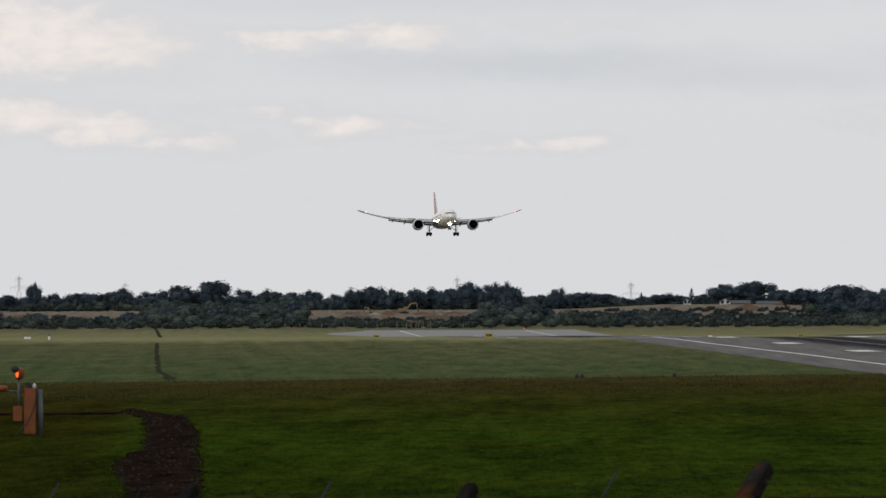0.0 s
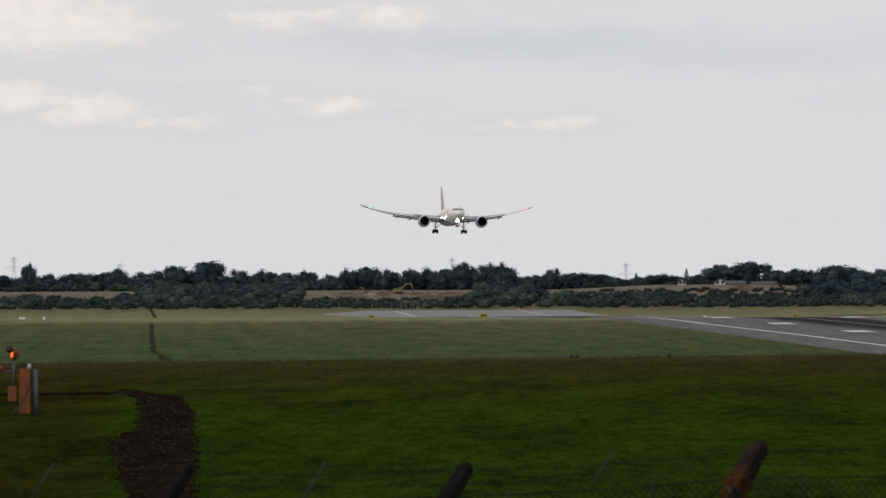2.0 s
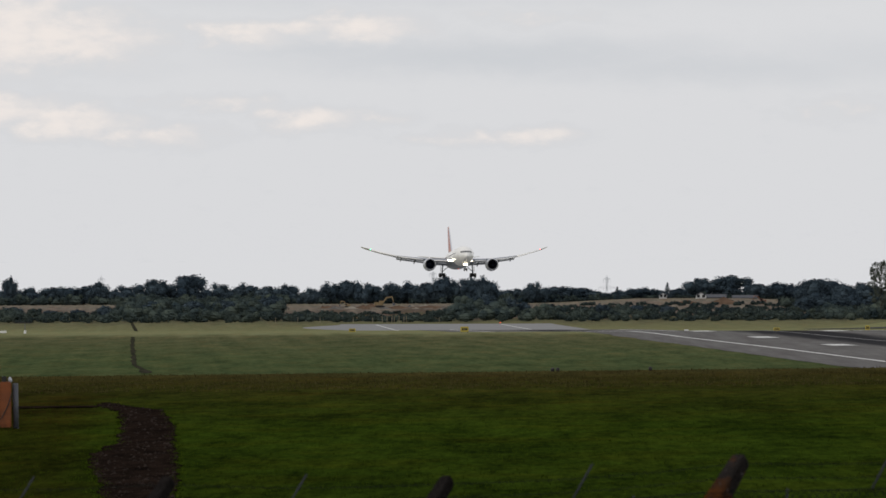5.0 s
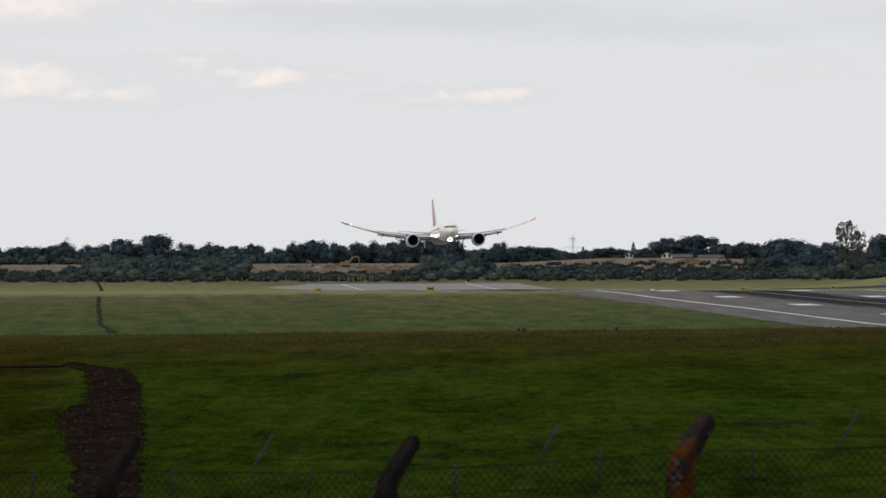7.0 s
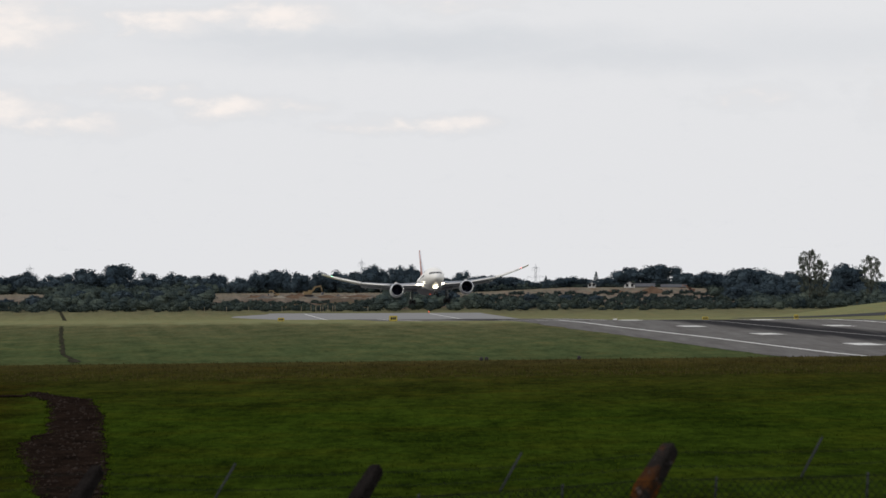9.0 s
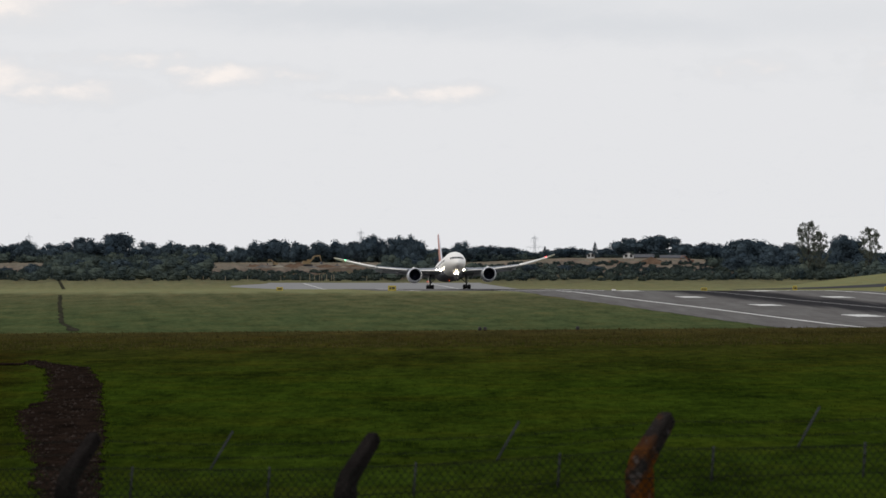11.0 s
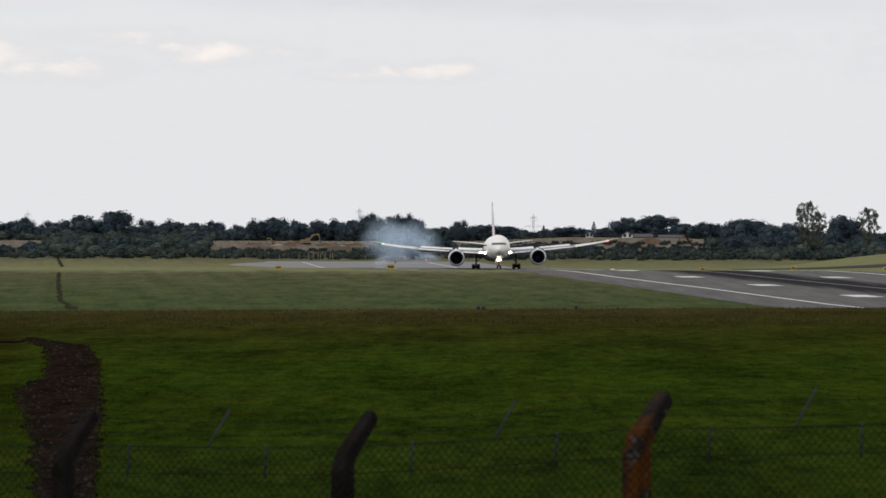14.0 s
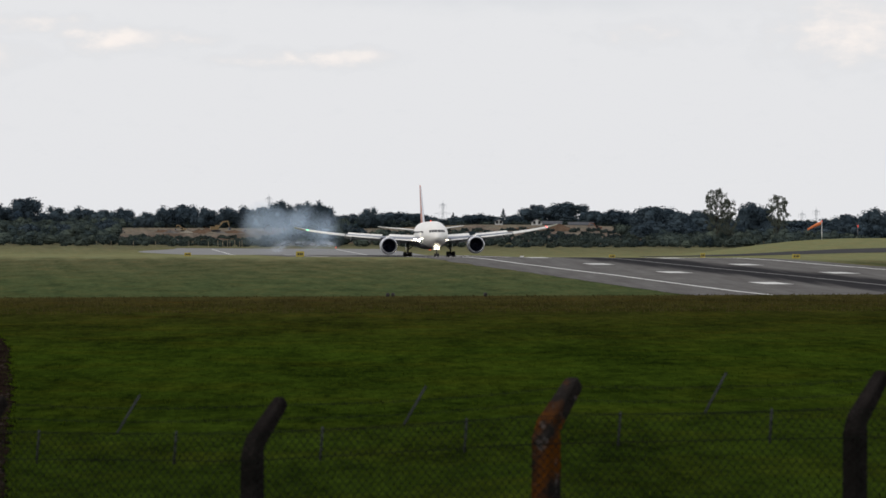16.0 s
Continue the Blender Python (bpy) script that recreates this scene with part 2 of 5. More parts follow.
def height(x, y):
    """Height of the ground: near plateau with a crest, runway hump, far bank."""
    h = EYE + float(np.interp(y, PY, PH))
    near = max(0.0, min(1.0, (620 - y) / 150)) * max(0.0, min(1.0, y / 40))
    h += 0.007 * max(-60.0, min(60.0, x)) * near
    h += 5.8 * math.exp(-((max(0, 150 - x)) / 49) ** 3) * math.exp(-((y - 2350) / 260) ** 2) * (x > 0)
    far = max(0.0, min(1.0, (y - 3150) / 150))
    h += 1.9 * far * max(0.0, min(1.0, (x - 5) / 40)) * max(0.0, min(1.0, (130 - x) / 40))
    return h


RW = lambda y: 98.07 - 0.0453 * y      # runway centreline, x at distance y


def make_ground():
    ys = [-400, -200, -80, -20] + list(np.arange(0, 70, 5)) + list(np.arange(70, 800, 10)) + list(np.arange(800, 2800, 20)) + list(np.arange(2800, 3520, 15)) + [3600, 3800, 4200, 4950]
    us = [-14, -7, -3.5, -2.2, -1.5] + list(np.linspace(-1, 1, 61)) + [1.5, 2.2, 3.5, 7, 14]
    verts, faces = [], []
    for y in ys:
        w = 0.085 * abs(y) + 45
        for u in us:
            x = u * w
            verts.append((x, y, height(x, y)))
    k = len(us)
    for i in range(len(ys) - 1):
        for j in range(k - 1):
            a = i * k + j
            faces.append((a, a + 1, a + k + 1, a + k))
    return tagged(new("ground", mesh_of("ground", verts, faces, M_GROUND, True)), "rolling airfield grass, lush near with darkening in its colour, dry far off", "grass", kind="structure")


def strip(name, y0, y1, left, right, mat, lift, step=12.0, cols=6):
    """A sheet that follows the ground between two edges, with a skirt."""
    k = max(2, int((y1 - y0) / step) + 1)
    verts, faces = [], []
    for y in np.linspace(y0, y1, k):
        a, b = left(y), right(y)
        row = [(a, height(a, y) - .3)] + [(a + (b - a) * j / cols, height(a + (b - a) * j / cols, y) + lift) for j in range(cols + 1)] + [(b, height(b, y) - .3)]
        verts += [(x, y, z) for x, z in row]
    c = cols + 3
    for i in range(k - 1):
        for j in range(c - 1):
            a = i * c + j
            faces.append((a, a + 1, a + c + 1, a + c))
    return mesh_of(name, verts, faces, mat)


def asphalt_material():
    m = material("runway_asphalt", (.185, .180, .175), 0.85, vary=.12, scale=.12)
    n, l = m.node_tree.nodes, m.node_tree.links
    b = n["Principled BSDF"]
    b.inputs["Specular IOR Level"].default_value = 0.0
    src = b.inputs["Base Color"].links[0].from_socket
    geo, sep = n.new("ShaderNodeNewGeometry"), n.new("ShaderNodeSeparateXYZ")
    l.new(geo.outputs["Position"], sep.inputs[0])
    # distance from the centreline, for the tyre rubber
    k = n.new("ShaderNodeMath")
    k.operation = "MULTIPLY_ADD"
    k.inputs[1].default_value = 0.0453
    l.new(sep.outputs[1], k.inputs[0])
    l.new(sep.outputs[0], k.inputs[2])
    s = n.new("ShaderNodeMath")
    s.operation = "SUBTRACT"
    s.inputs[1].default_value = 98.07
    l.new(k.outputs[0], s.inputs[0])
    mp, t = n.new("ShaderNodeMapping"), n.new("ShaderNodeTexNoise")
    mp.inputs["Rotation"].default_value = (0, 0, -0.0453)
    mp.inputs["Scale"].default_value = (0.7, 0.008, 0)
    t.inputs["Scale"].default_value = 1.0
    t.inputs["Detail"].default_value = 6
    l.new(geo.outputs["Position"], mp.inputs[0])
    l.new(mp.outputs[0], t.inputs["Vector"])
    ab = n.new("ShaderNodeMath")
    ab.operation = "ABSOLUTE"
    l.new(s.outputs[0], ab.inputs[0])
    r = n.new("ShaderNodeMapRange")
    r.inputs[1].default_value, r.inputs[2].default_value, r.inputs[3].default_value, r.inputs[4].default_value = 3.0, 9.5, 1.0, 0.0
    l.new(ab.outputs[0], r.inputs[0])
    mu = n.new("ShaderNodeMath")
    mu.operation = "MULTIPLY"
    l.new(r.outputs[0], mu.inputs[0])
    l.new(t.outputs[0], mu.inputs[1])
    st = n.new("ShaderNodeMapRange")
    st.inputs[1].default_value, st.inputs[2].default_value = 0.06, 0.36
    st.inputs[4].default_value = 0.92
    l.new(mu.outputs[0], st.inputs[0])
    mx = n.new("ShaderNodeMix")
    mx.data_type = "RGBA"
    mx.inputs[7].default_value = (.025, .025, .028, 1)
    fade, both = n.new("ShaderNodeMapRange"), n.new("ShaderNodeMath")
    fade.inputs[1].default_value, fade.inputs[2].default_value, fade.inputs[3].default_value, fade.inputs[4].default_value = 2100, 2400, 1, .1
    l.new(sep.outputs[1], fade.inputs[0])
    both.operation = "MULTIPLY"
    l.new(st.outputs[0], both.inputs[0])
    l.new(fade.outputs[0], both.inputs[1])
    l.new(both.outputs[0], mx.inputs[0])
    mp2, t2, w2, tone = n.new("ShaderNodeMapping"), n.new("ShaderNodeTexNoise"), n.new("ShaderNodeMapRange"), n.new("ShaderNodeMix")
    mp2.inputs["Rotation"].default_value = (0, 0, -0.0453)
    mp2.inputs["Scale"].default_value = (0.45, 0.012, 0)
    t2.inputs["Scale"].default_value, t2.inputs["Detail"].default_value, t2.inputs["Roughness"].default_value = 1.0, 7, .7
    l.new(geo.outputs["Position"], mp2.inputs[0])
    l.new(mp2.outputs[0], t2.inputs["Vector"])
    w2.inputs[1].default_value, w2.inputs[2].default_value = .3, .7
    l.new(t2.outputs[0], w2.inputs[0])
    tone.data_type, tone.blend_type = "RGBA", "MULTIPLY"
    tone.inputs[7].default_value = (.62, .60, .60, 1)
    l.new(w2.outputs[0], tone.inputs[0])
    l.new(src, tone.inputs[6])
    l.new(tone.outputs[2], mx.inputs[6])
    l.new(mx.outputs[2], b.inputs["Base Color"])
    return m


make_ground()
M_ASPHALT = asphalt_material()
M_STAINED = material("rubber_stained_paint", (.27, .27, .27), 0.9, vary=.2, scale=.6)
M_PAINT = material("worn_white_runway_paint", (.80, .80, .78), 0.9, vary=.22, scale=.5)
M_DIRT = material("bare_brown_soil", (.022, .0145, .011), 0.95, vary=.3, scale=1.6, bump=.3, second=(.004, .003, .0025), stretch=.16)
M_DITCH = material("dark_ditch_soil", (.050, .044, .033), 0.95, vary=.3, scale=.9, second=(.020, .023, .014), stretch=.1)
M_CONCRETE = material("pale_taxiway_concrete", (.26, .26, .26), 0.85, vary=.1, scale=.2)

runway = tagged(new("runway", strip("runway", 560, 2430, lambda y: RW(y) - 30 + 1.1 * noise.noise((y * .03, 4.0, 0.0)), lambda y: RW(y) + 27, M_ASPHALT, .05, 12, 8)), "grey asphalt runway with black tyre marks", "runway", kind="structure")


tagged(new("runway_end_pad", strip("runway_end_pad", 2425, 2905, lambda y: RW(y) - 42 + 8 * math.sin(y * .02), lambda y: RW(y) + 41, M_CONCRETE, .03, 12, 8)), "pale worn paving around the runway end", "paving", kind="structure")


def marking(y0, y1, off, width, mat=M_PAINT):
    return strip("runway_marking", y0, y1, lambda y: RW(y) + off - width / 2, lambda y: RW(y) + off + width / 2, mat, .075, 6, 1)


for off in (-22.0, 22.0):
    part("edge_line", marking(570, 2880, off, .46), runway, "white edge line")
for y in (1182, 1050, 919, 1314, 788):
    for off in (-11.0, 10.2):
        part("touchdown_bar", marking(y - 11, y + 11, off, 3.0), runway, "white touchdown bar")
part("centreline", marking(600, 2420, 0, .42, M_STAINED), runway, "rubber-stained pale centreline")

# ---- aircraft ----
FUS = [(-28.2, 0.06, 0.06, 4.42), (-28.0, 0.42, 0.38, 4.44), (-27.4, 0.95, 0.88, 4.52), (-26.4, 1.5, 1.42, 4.64), (-25.0, 2.03, 1.98, 4.82), (-23.2, 2.48, 2.48, 4.99), (-21, 2.76, 2.79, 5.11), (-18, 2.88, 2.95, 5.17), (-10, 2.89, 2.97, 5.17), (4, 2.89, 2.97, 5.17), (9, 2.8, 2.85, 5.28), (15, 2.35, 2.3, 5.72), (20.5, 1.7, 1.62, 6.27), (25, 0.95, 0.92, 6.72), (27.8, 0.38, 0.42, 6.97), (28.4, 0.1, 0.1, 7.02)]
WING = [(2.4, -11.6, 1.0, 3.88, 1.45), (6, -9.0, 1.3, 4.18, 1.0), (10.2, -6.1, 2.0, 4.53, 0.78), (14.5, -3.2, 3.9, 4.85, 0.6), (19, -0.2, 5.6, 5.23, 0.46), (22.5, 2.1, 7.0, 5.58, 0.38), (26, 4.4, 8.5, 6.03, 0.28), (28.3, 6.2, 9.2, 6.38, 0.2), (30.05, 8.7, 9.7, 6.78, 0.06)]
FOIL = [(0, 0), (.03, .32), (.12, .5), (.35, .55), (.65, .36), (1, .02), (1, -.02), (.65, -.28), (.35, -.45), (.12, -.42), (.03, -.28)]


def at_span(x):
    xs = [w[0] for w in WING]
    return [float(np.interp(x, xs, [w[i] for w in WING])) for i in range(1, 5)]


def wing_rings(xs, side):
    rings = []
    for x in xs:
        le, te, z, th = at_span(x)
        rings.append([(side * x, le + (te - le) * c, z + th * q - (c - .3) * .25) for c, q in FOIL])
    return rings


def plate_rings(x0, x1, side, c0, dy0, c1, dy1, dz0, dz1, th):
    """A thin lifting panel from chord fraction c0 (plus dy0) to c1 (plus dy1)."""
    rings = []
    for x in (x0, (x0 + x1) / 2, x1):
        le, te, z, _ = at_span(x)
        ya, yb = le + (te - le) * c0 + dy0, le + (te - le) * c1 + dy1
        za, zb = z + dz0 - (c0 - .3) * .25, z + dz1 - (c0 - .3) * .25
        rings.append([(side * x, ya, za), (side * x, ya + (yb - ya) * .3, za + (zb - za) * .3 + th), (side * x, yb, zb + .02), (side * x, yb, zb - .02), (side * x, ya + (yb - ya) * .3, za + (zb - za) * .3 - th * .6)])
    return rings


def nose_y(x, z):
    lo, hi = -28.2, -15.0
    for _ in range(40):
        y = (lo + hi) / 2
        rx, rz, zc = (float(np.interp(y, [q[0] for q in FUS], [q[i] for q in FUS])) for i in (1, 2, 3))
        if (x / rx) ** 2 + ((z - zc) / rz) ** 2 > 1:
            lo = y
        else:
            hi = y
    return lo


def lathe_y(name, prof, x0, z0, mat, k=32):
    return loft(name, [ring_y(y, r, r, z0, k, x0) for y, r in prof], mat, caps=False)


def make_aircraft():
    ac = new("airliner")
    tagged(ac, "white twin-engine wide-body airliner with red-orange tail and wheels down", "airplane")
    # dense fuselage from smoothed sections
    ys = np.concatenate([np.linspace(-28.2, -18, 26), np.linspace(-16, 4, 8), np.linspace(5.5, 28.4, 18)])
    cols = list(zip(*FUS))
    rings = [ring_y(y, *(float(np.interp(y, cols[0], cols[i])) for i in (1, 2, 3)), 36) for y in ys]
    part("fuselage", loft("fuselage", rings, M_WHITE), ac, "glossy white fuselage")
    part("belly_fairing", loft("belly_fairing", [ring_y(y, 3.35 * s, 1.75 * s, 3.6) for y, s in ((-14, .1), (-12.5, .55), (-10, .85), (-6, 1), (3, 1), (7, .8), (10, .45), (12, .1))], M_GREY), ac, "grey belly fairing")
    # cockpit panes
    for side in (-1, 1):
        for xa, xb in ((.06, .72), (.8, 1.3), (1.37, 1.74)):
            vs, fs = [], []
            for j in range(4):
                for i in range(4):
                    x, z = xa + (xb - xa) * i / 3, 5.64 + .56 * j / 3 - .06 * (xa > 1.3)
                    vs.append((side * x, nose_y(x, z) - .03, z))
            for j in range(3):
                for i in range(3):
                    a = j * 4 + i
                    fs.append((a, a + 1, a + 5, a + 4))
            part("cockpit_pane", mesh_of("cockpit_pane", vs, fs, M_PANE, True), ac, "dark cockpit pane")
    win = box("cabin_window", -.02, .02, -.14, .14, -.23, .23, M_PANE, .015)
    for side in (-1, 1):
        for i in range(38):
            part("cabin_window", win, ac, at=pose(side * 2.84, -20 + i * .95, 5.72))
    # wings in three panels a side: the outer ones flex
    hinge, legs = {}, []
    for side in (-1, 1):
        tip = "port" if side > 0 else "starboard"
        part("inner_wing", loft("inner_wing", wing_rings((2.4, 4, 6, 8, 10.2), side), M_GREY), ac, "grey inner wing")
        mid = part("middle_wing", loft("middle_wing", [[(x - side * 10.2, y, z - 4.53) for x, y, z in r] for r in wing_rings((10.15, 12, 14.5, 17, 19), side)], M_GREY), ac, "grey middle wing", pose(side * 10.2, 0, 4.53))
        out = part("outer_wing", loft("outer_wing", [[(x - side * 19, y, z - 5.23) for x, y, z in r] for r in wing_rings((18.95, 20.7, 22.5, 24.2, 26, 27.2, 28.3, 29.2, 30.05), side)], M_WHITE), ac, "pale raked outer wing", pose(side * 19, 0, 5.23))
        hinge[side] = (mid, out)
        le, te, z, th = at_span(27.3)
        lamp = part("position_light", loft("position_light", [ring_y(y, r, r, z - 5.23, 10, side * 8.3) for y, r in ((le - .35, .02), (le - .25, .11), (le + .1, .16), (le + .4, .05))], M_RED if side > 0 else M_GREEN), out, ("red" if side > 0 else "green") + " wingtip light")
        # slats
        for x0, x1, own, dx, dz in ((3.4, 8.3, ac, 0, 0), (11.4, 18.9, mid, 10.2, 4.53), (19.1, 27.6, out, 19, 5.23)):
            rings = [[(x - side * dx, y, z - dz) for x, y, z in r] for r in plate_rings(x0, x1, side, 0, -.75, .06, 0, -.38, .05, .12)]
            part("slat", loft("slat", rings, M_WHITE), own, "drooped pale slat")
        # flaps
        for x0, x1, own, dx, dz in ((3.3, 9.4, ac, 0, 0), (10.4, 18.8, mid, 10.2, 4.53)):
            rings = [[(x - side * dx, y, z - dz) for x, y, z in r] for r in plate_rings(x0, x1, side, .96, 0, 1, 1.8 if x0 < 5 else 1.3, -.12, -.75 if x0 < 5 else -.5, .1)]
            part("flap", loft("flap", rings, M_GREY), own, "lowered grey flap")
        # flap track fairings
        for x, own, dx, dz in ((6.6, ac, 0, 0), (13.2, mid, 10.2, 4.53), (17.4, mid, 10.2, 4.53)):
            le, te, z, th = at_span(x)
            s = 1.15 - x * .02
            rings = [ring_y(te + dy * s, r * .7 * s, r * s, z - .55 * s - d * s - dz, 10, side * (x) - side * dx) for dy, r, d in ((-4, .05, 0), (-3, .3, 0), (-1, .4, .05), (.6, .36, .3), (1.8, .24, .65), (2.5, .04, .85))]
            part("flap_track_fairing", loft("flap_track_fairing", rings, M_GREY), own)
        # engine
        ex, ez = side * 9.83, 2.75
        nac = part("nacelle", lathe_y("nacelle", [(-11.45, 1.80), (-11.0, 1.91), (-10, 1.98), (-8.2, 1.97), (-6.6, 1.78), (-5.4, 1.46), (-5.35, 1.36), (-7, 1.3)], ex, ez, M_NACELLE), ac, "pale grey engine nacelle")
        part("intake_lip", lathe_y("intake_lip", [(-11.44, 1.81), (-11.6, 1.75), (-11.66, 1.66), (-11.6, 1.58), (-11.3, 1.5), (-10.9, 1.46)], ex, ez, M_METAL), nac, "bright metal intake lip")
        part("intake_duct", lathe_y("intake_duct", [(-10.92, 1.46), (-10.2, 1.43), (-9.6, 1.45), (-9.5, .2)], ex, ez, M_DARKMETAL), nac, "dark intake duct")
        part("spinner", lathe_y("spinner", [(-10.9, .02), (-10.6, .22), (-10.1, .42), (-9.7, .46)], ex, ez, M_DARKMETAL, 16), nac, "dark spinner")
        for i in range(18):
            a = 2 * math.pi * i / 18
            vs = []
            for r, tw in ((.42, .1), (.9, .16), (1.4, .22)):
                for s, dy in ((-1, -.22), (1, .12)):
                    b = a + s * tw * .75 / r
                    vs.append((ex + r * math.sin(b), -9.95 + dy, ez + r * math.cos(b)))
            part("fan_blade", mesh_of("fan_blade", vs, [(0, 1, 3, 2), (2, 3, 5, 4)], M_DARKMETAL, True), nac)
        part("exhaust_cone", lathe_y("exhaust_cone", [(-6.4, 1.0), (-5, .92), (-4, .7), (-3.2, .3), (-2.8, .03)], ex, ez, M_METAL, 20), nac, "metal exhaust cone")
        part("engine_pylon", loft("engine_pylon", [[(ex - w, y, zb), (ex + w, y, zb), (ex + w, y, zt), (ex - w, y, zt)] for y, w, zb, zt in ((-10.3, .04, 4.5, 4.8), (-8.5, .24, 4.3, 5.05), (-5.5, .3, 3.9, 4.95), (-2.5, .25, 3.6, 4.45), (.5, .05, 4.05, 4.25))], M_WHITE), ac, "white engine pylon")
        # main landing gear: leg with its wheels, which slides in its housing
        gx = side * 4.9
        leg = part("main_gear_leg", tube("main_gear_leg", (gx - side * .25, -.2, 4.0), (gx, 0, .75), .2, M_STRUT), ac, "grey main landing gear leg")
        legs.append(leg)
        part("side_brace", tube("side_brace", (gx - side * 1.9, -.6, 3.3), (gx, -.05, 1.7), .11, M_STRUT), leg)
        part("bogie_beam", tube("bogie_beam", (gx, -.85, .68), (gx, .85, .68), .15, M_STRUT), leg)
        part("gear_door", box("gear_door", gx + side * .35, gx + side * .42, -.7, .7, 1.7, 3.6, M_WHITE, .02), leg, "white gear door")
        for dx in (-.62, .62):
            for dy in (-.74, .74):
                part("main_wheel", loft("main_wheel", [[(gx + dx + u, dy + r * math.sin(q * math.pi / 12), .66 + r * math.cos(q * math.pi / 12)) for q in range(24)] for u, r in ((-.20, .28), (-.30, .32), (-.33, .48), (-.32, .58), (-.23, .66), (.23, .66), (.32, .58), (.33, .48), (.30, .32), (.20, .28))], M_TYRE), leg, "black main wheel")
        for dy in (-.74, .74):
            part("brake_pack", tube("brake_pack", (gx - .36, dy, .66), (gx + .36, dy, .66), .33, M_TYRE, 12), leg, "dark brake housing")
        # wing-root lights
        for dx, dy in ((3.05, 0), (3.95, .4)):
            le, te, z, th = at_span(dx)
            part("landing_light", loft("landing_light", [ring_y(y, r, r, z - .02, 14, side * dx) for y, r in ((le - .42, .05), (le - .36, .24), (le - .1, .27), (le + .3, .15))], M_LAMP if side * dx < 3.3 else M_PANE), ac, "glowing landing light" if side * dx < 3.3 else "unlit landing light lens")
        # tailplane
        rings = [[(side * x, le + (te - le) * c, z + th * q) for c, q in FOIL] for x, le, te, z, th in ((.6, 17.6, 24.2, 6.1, .6), (4.5, 20.2, 25.5, 6.55, .4), (9.6, 23.8, 26.2, 7.15, .16), (9.9, 24.6, 26.3, 7.2, .05))]
        part("tailplane", loft("tailplane", rings, M_WHITE), ac, "white tailplane")
    # fin
    rings = [[(th * q, le + (te - le) * c, z) for c, q in FOIL] for z, le, te, th in ((6.8, 13.5, 25.2, .75), (8.3, 16.2, 25.6, .7), (12, 19.7, 26.6, .5), (16.0, 23.6, 27.9, .32), (16.65, 24.8, 28.1, .12))]
    part("fin", loft("fin", rings, M_TAIL), ac, "red-orange fin")
    rings = [[(th * q, le + (te - le) * c, z) for c, q in FOIL] for z, le, te, th in ((7.4, 14.25, 15.5, .5), (8.3, 15.95, 17.2, .48), (12, 19.5, 20.7, .36), (16.2, 23.45, 24.3, .22))]
    part("fin_leading_edge", loft("fin_leading_edge", rings, M_NACELLE), ac, "pale fin leading edge")
    # nose gear
    leg = part("nose_gear_leg", tube("nose_gear_leg", (0, -22.6, 3.0), (0, -22.8, .5), .13, M_STRUT), ac, "grey nose landing gear leg")
    part("drag_brace", tube("drag_brace", (0, -20.9, 2.4), (0, -22.7, 1.4), .08, M_STRUT), leg)
    part("axle", tube("axle", (-.5, -22.8, .5), (.5, -22.8, .5), .09, M_STRUT), leg)
    for dx in (-.36, .36):
        part("nose_wheel", loft("nose_wheel", [[(dx + u, -22.8 + r * math.sin(q * math.pi / 10), .5 + r * math.cos(q * math.pi / 10)) for q in range(20)] for u, r in ((-.2, .3), (-.19, .43), (-.12, .5), (.12, .5), (.19, .43), (.2, .3))], M_TYRE), ac, "black nose wheel tyre")
        part("nose_gear_door", box("nose_gear_door", dx * 1.9 - .03, dx * 1.9 + .03, -22.9, -21, 1.7, 2.8, M_WHITE, .02), ac, "white nose gear door")
    for dx in (-.3, .3):
        part("taxi_light", loft("taxi_light", [ring_y(y, r, r, 2.05, 14, dx) for y, r in ((-23.36, .04), (-23.3, .18), (-23.1, .2), (-22.8, .1))], M_LAMP), ac, "glowing nose gear light")
    for y, z in ((-3.0, 1.8), (-6.0, 8.2)):
        part("beacon", loft("beacon", [[(.2 * r * math.sin(a * math.pi / 5), y + .2 * r * math.cos(a * math.pi / 5), z + dz) for a in range(10)] for dz, r in ((-.16, .2), (-.1, .8), (.0, 1), (.1, .8), (.16, .2))], M_BEACON), ac, "red beacon")
    # spoilers, hinged along their swept front edges
    spoilers = []
    for side in (-1, 1):
        for x0, x1 in ((3.5, 6.3), (6.35, 9.3), (10.8, 13.3), (13.35, 15.8), (15.85, 18.3)):
            ends = []
            for x in (x0, x1):
                le, te, z, th = at_span(x)
                ends.append(Vector((side * x, le + (te - le) * .70, z + th * .33 - .07)))
            if side < 0:
                ends.reverse()
            xa = (ends[1] - ends[0]).normalized()
            ya = Vector((0, 0, 1)).cross(xa).normalized()
            za = xa.cross(ya)
            base = Matrix((xa, ya, za)).transposed().to_4x4()
            base.translation = (ends[0] + ends[1]) / 2
            hl, ch = (ends[1] - ends[0]).length / 2, 1.15 if x0 < 10 else .85
            vs = [(x, dy, dz) for x in (-hl, hl) for dy, dz in ((0, 0), (0, .06), (ch, .01), (ch, -.03))]
            me = mesh_of("spoiler", vs, [(0, 1, 2, 3), (7, 6, 5, 4), (0, 4, 5, 1), (1, 5, 6, 2), (2, 6, 7, 3), (3, 7, 4, 0)], M_WHITE)
            own = ac if x0 < 10 else hinge[side][0]
            if x0 > 10:
                base = Matrix.Translation((-side * 10.2, 0, -4.53)) @ base
            spoilers.append((part("spoiler", me, own, "white spoiler panel", base), base))
    return ac, hinge, spoilers, legs


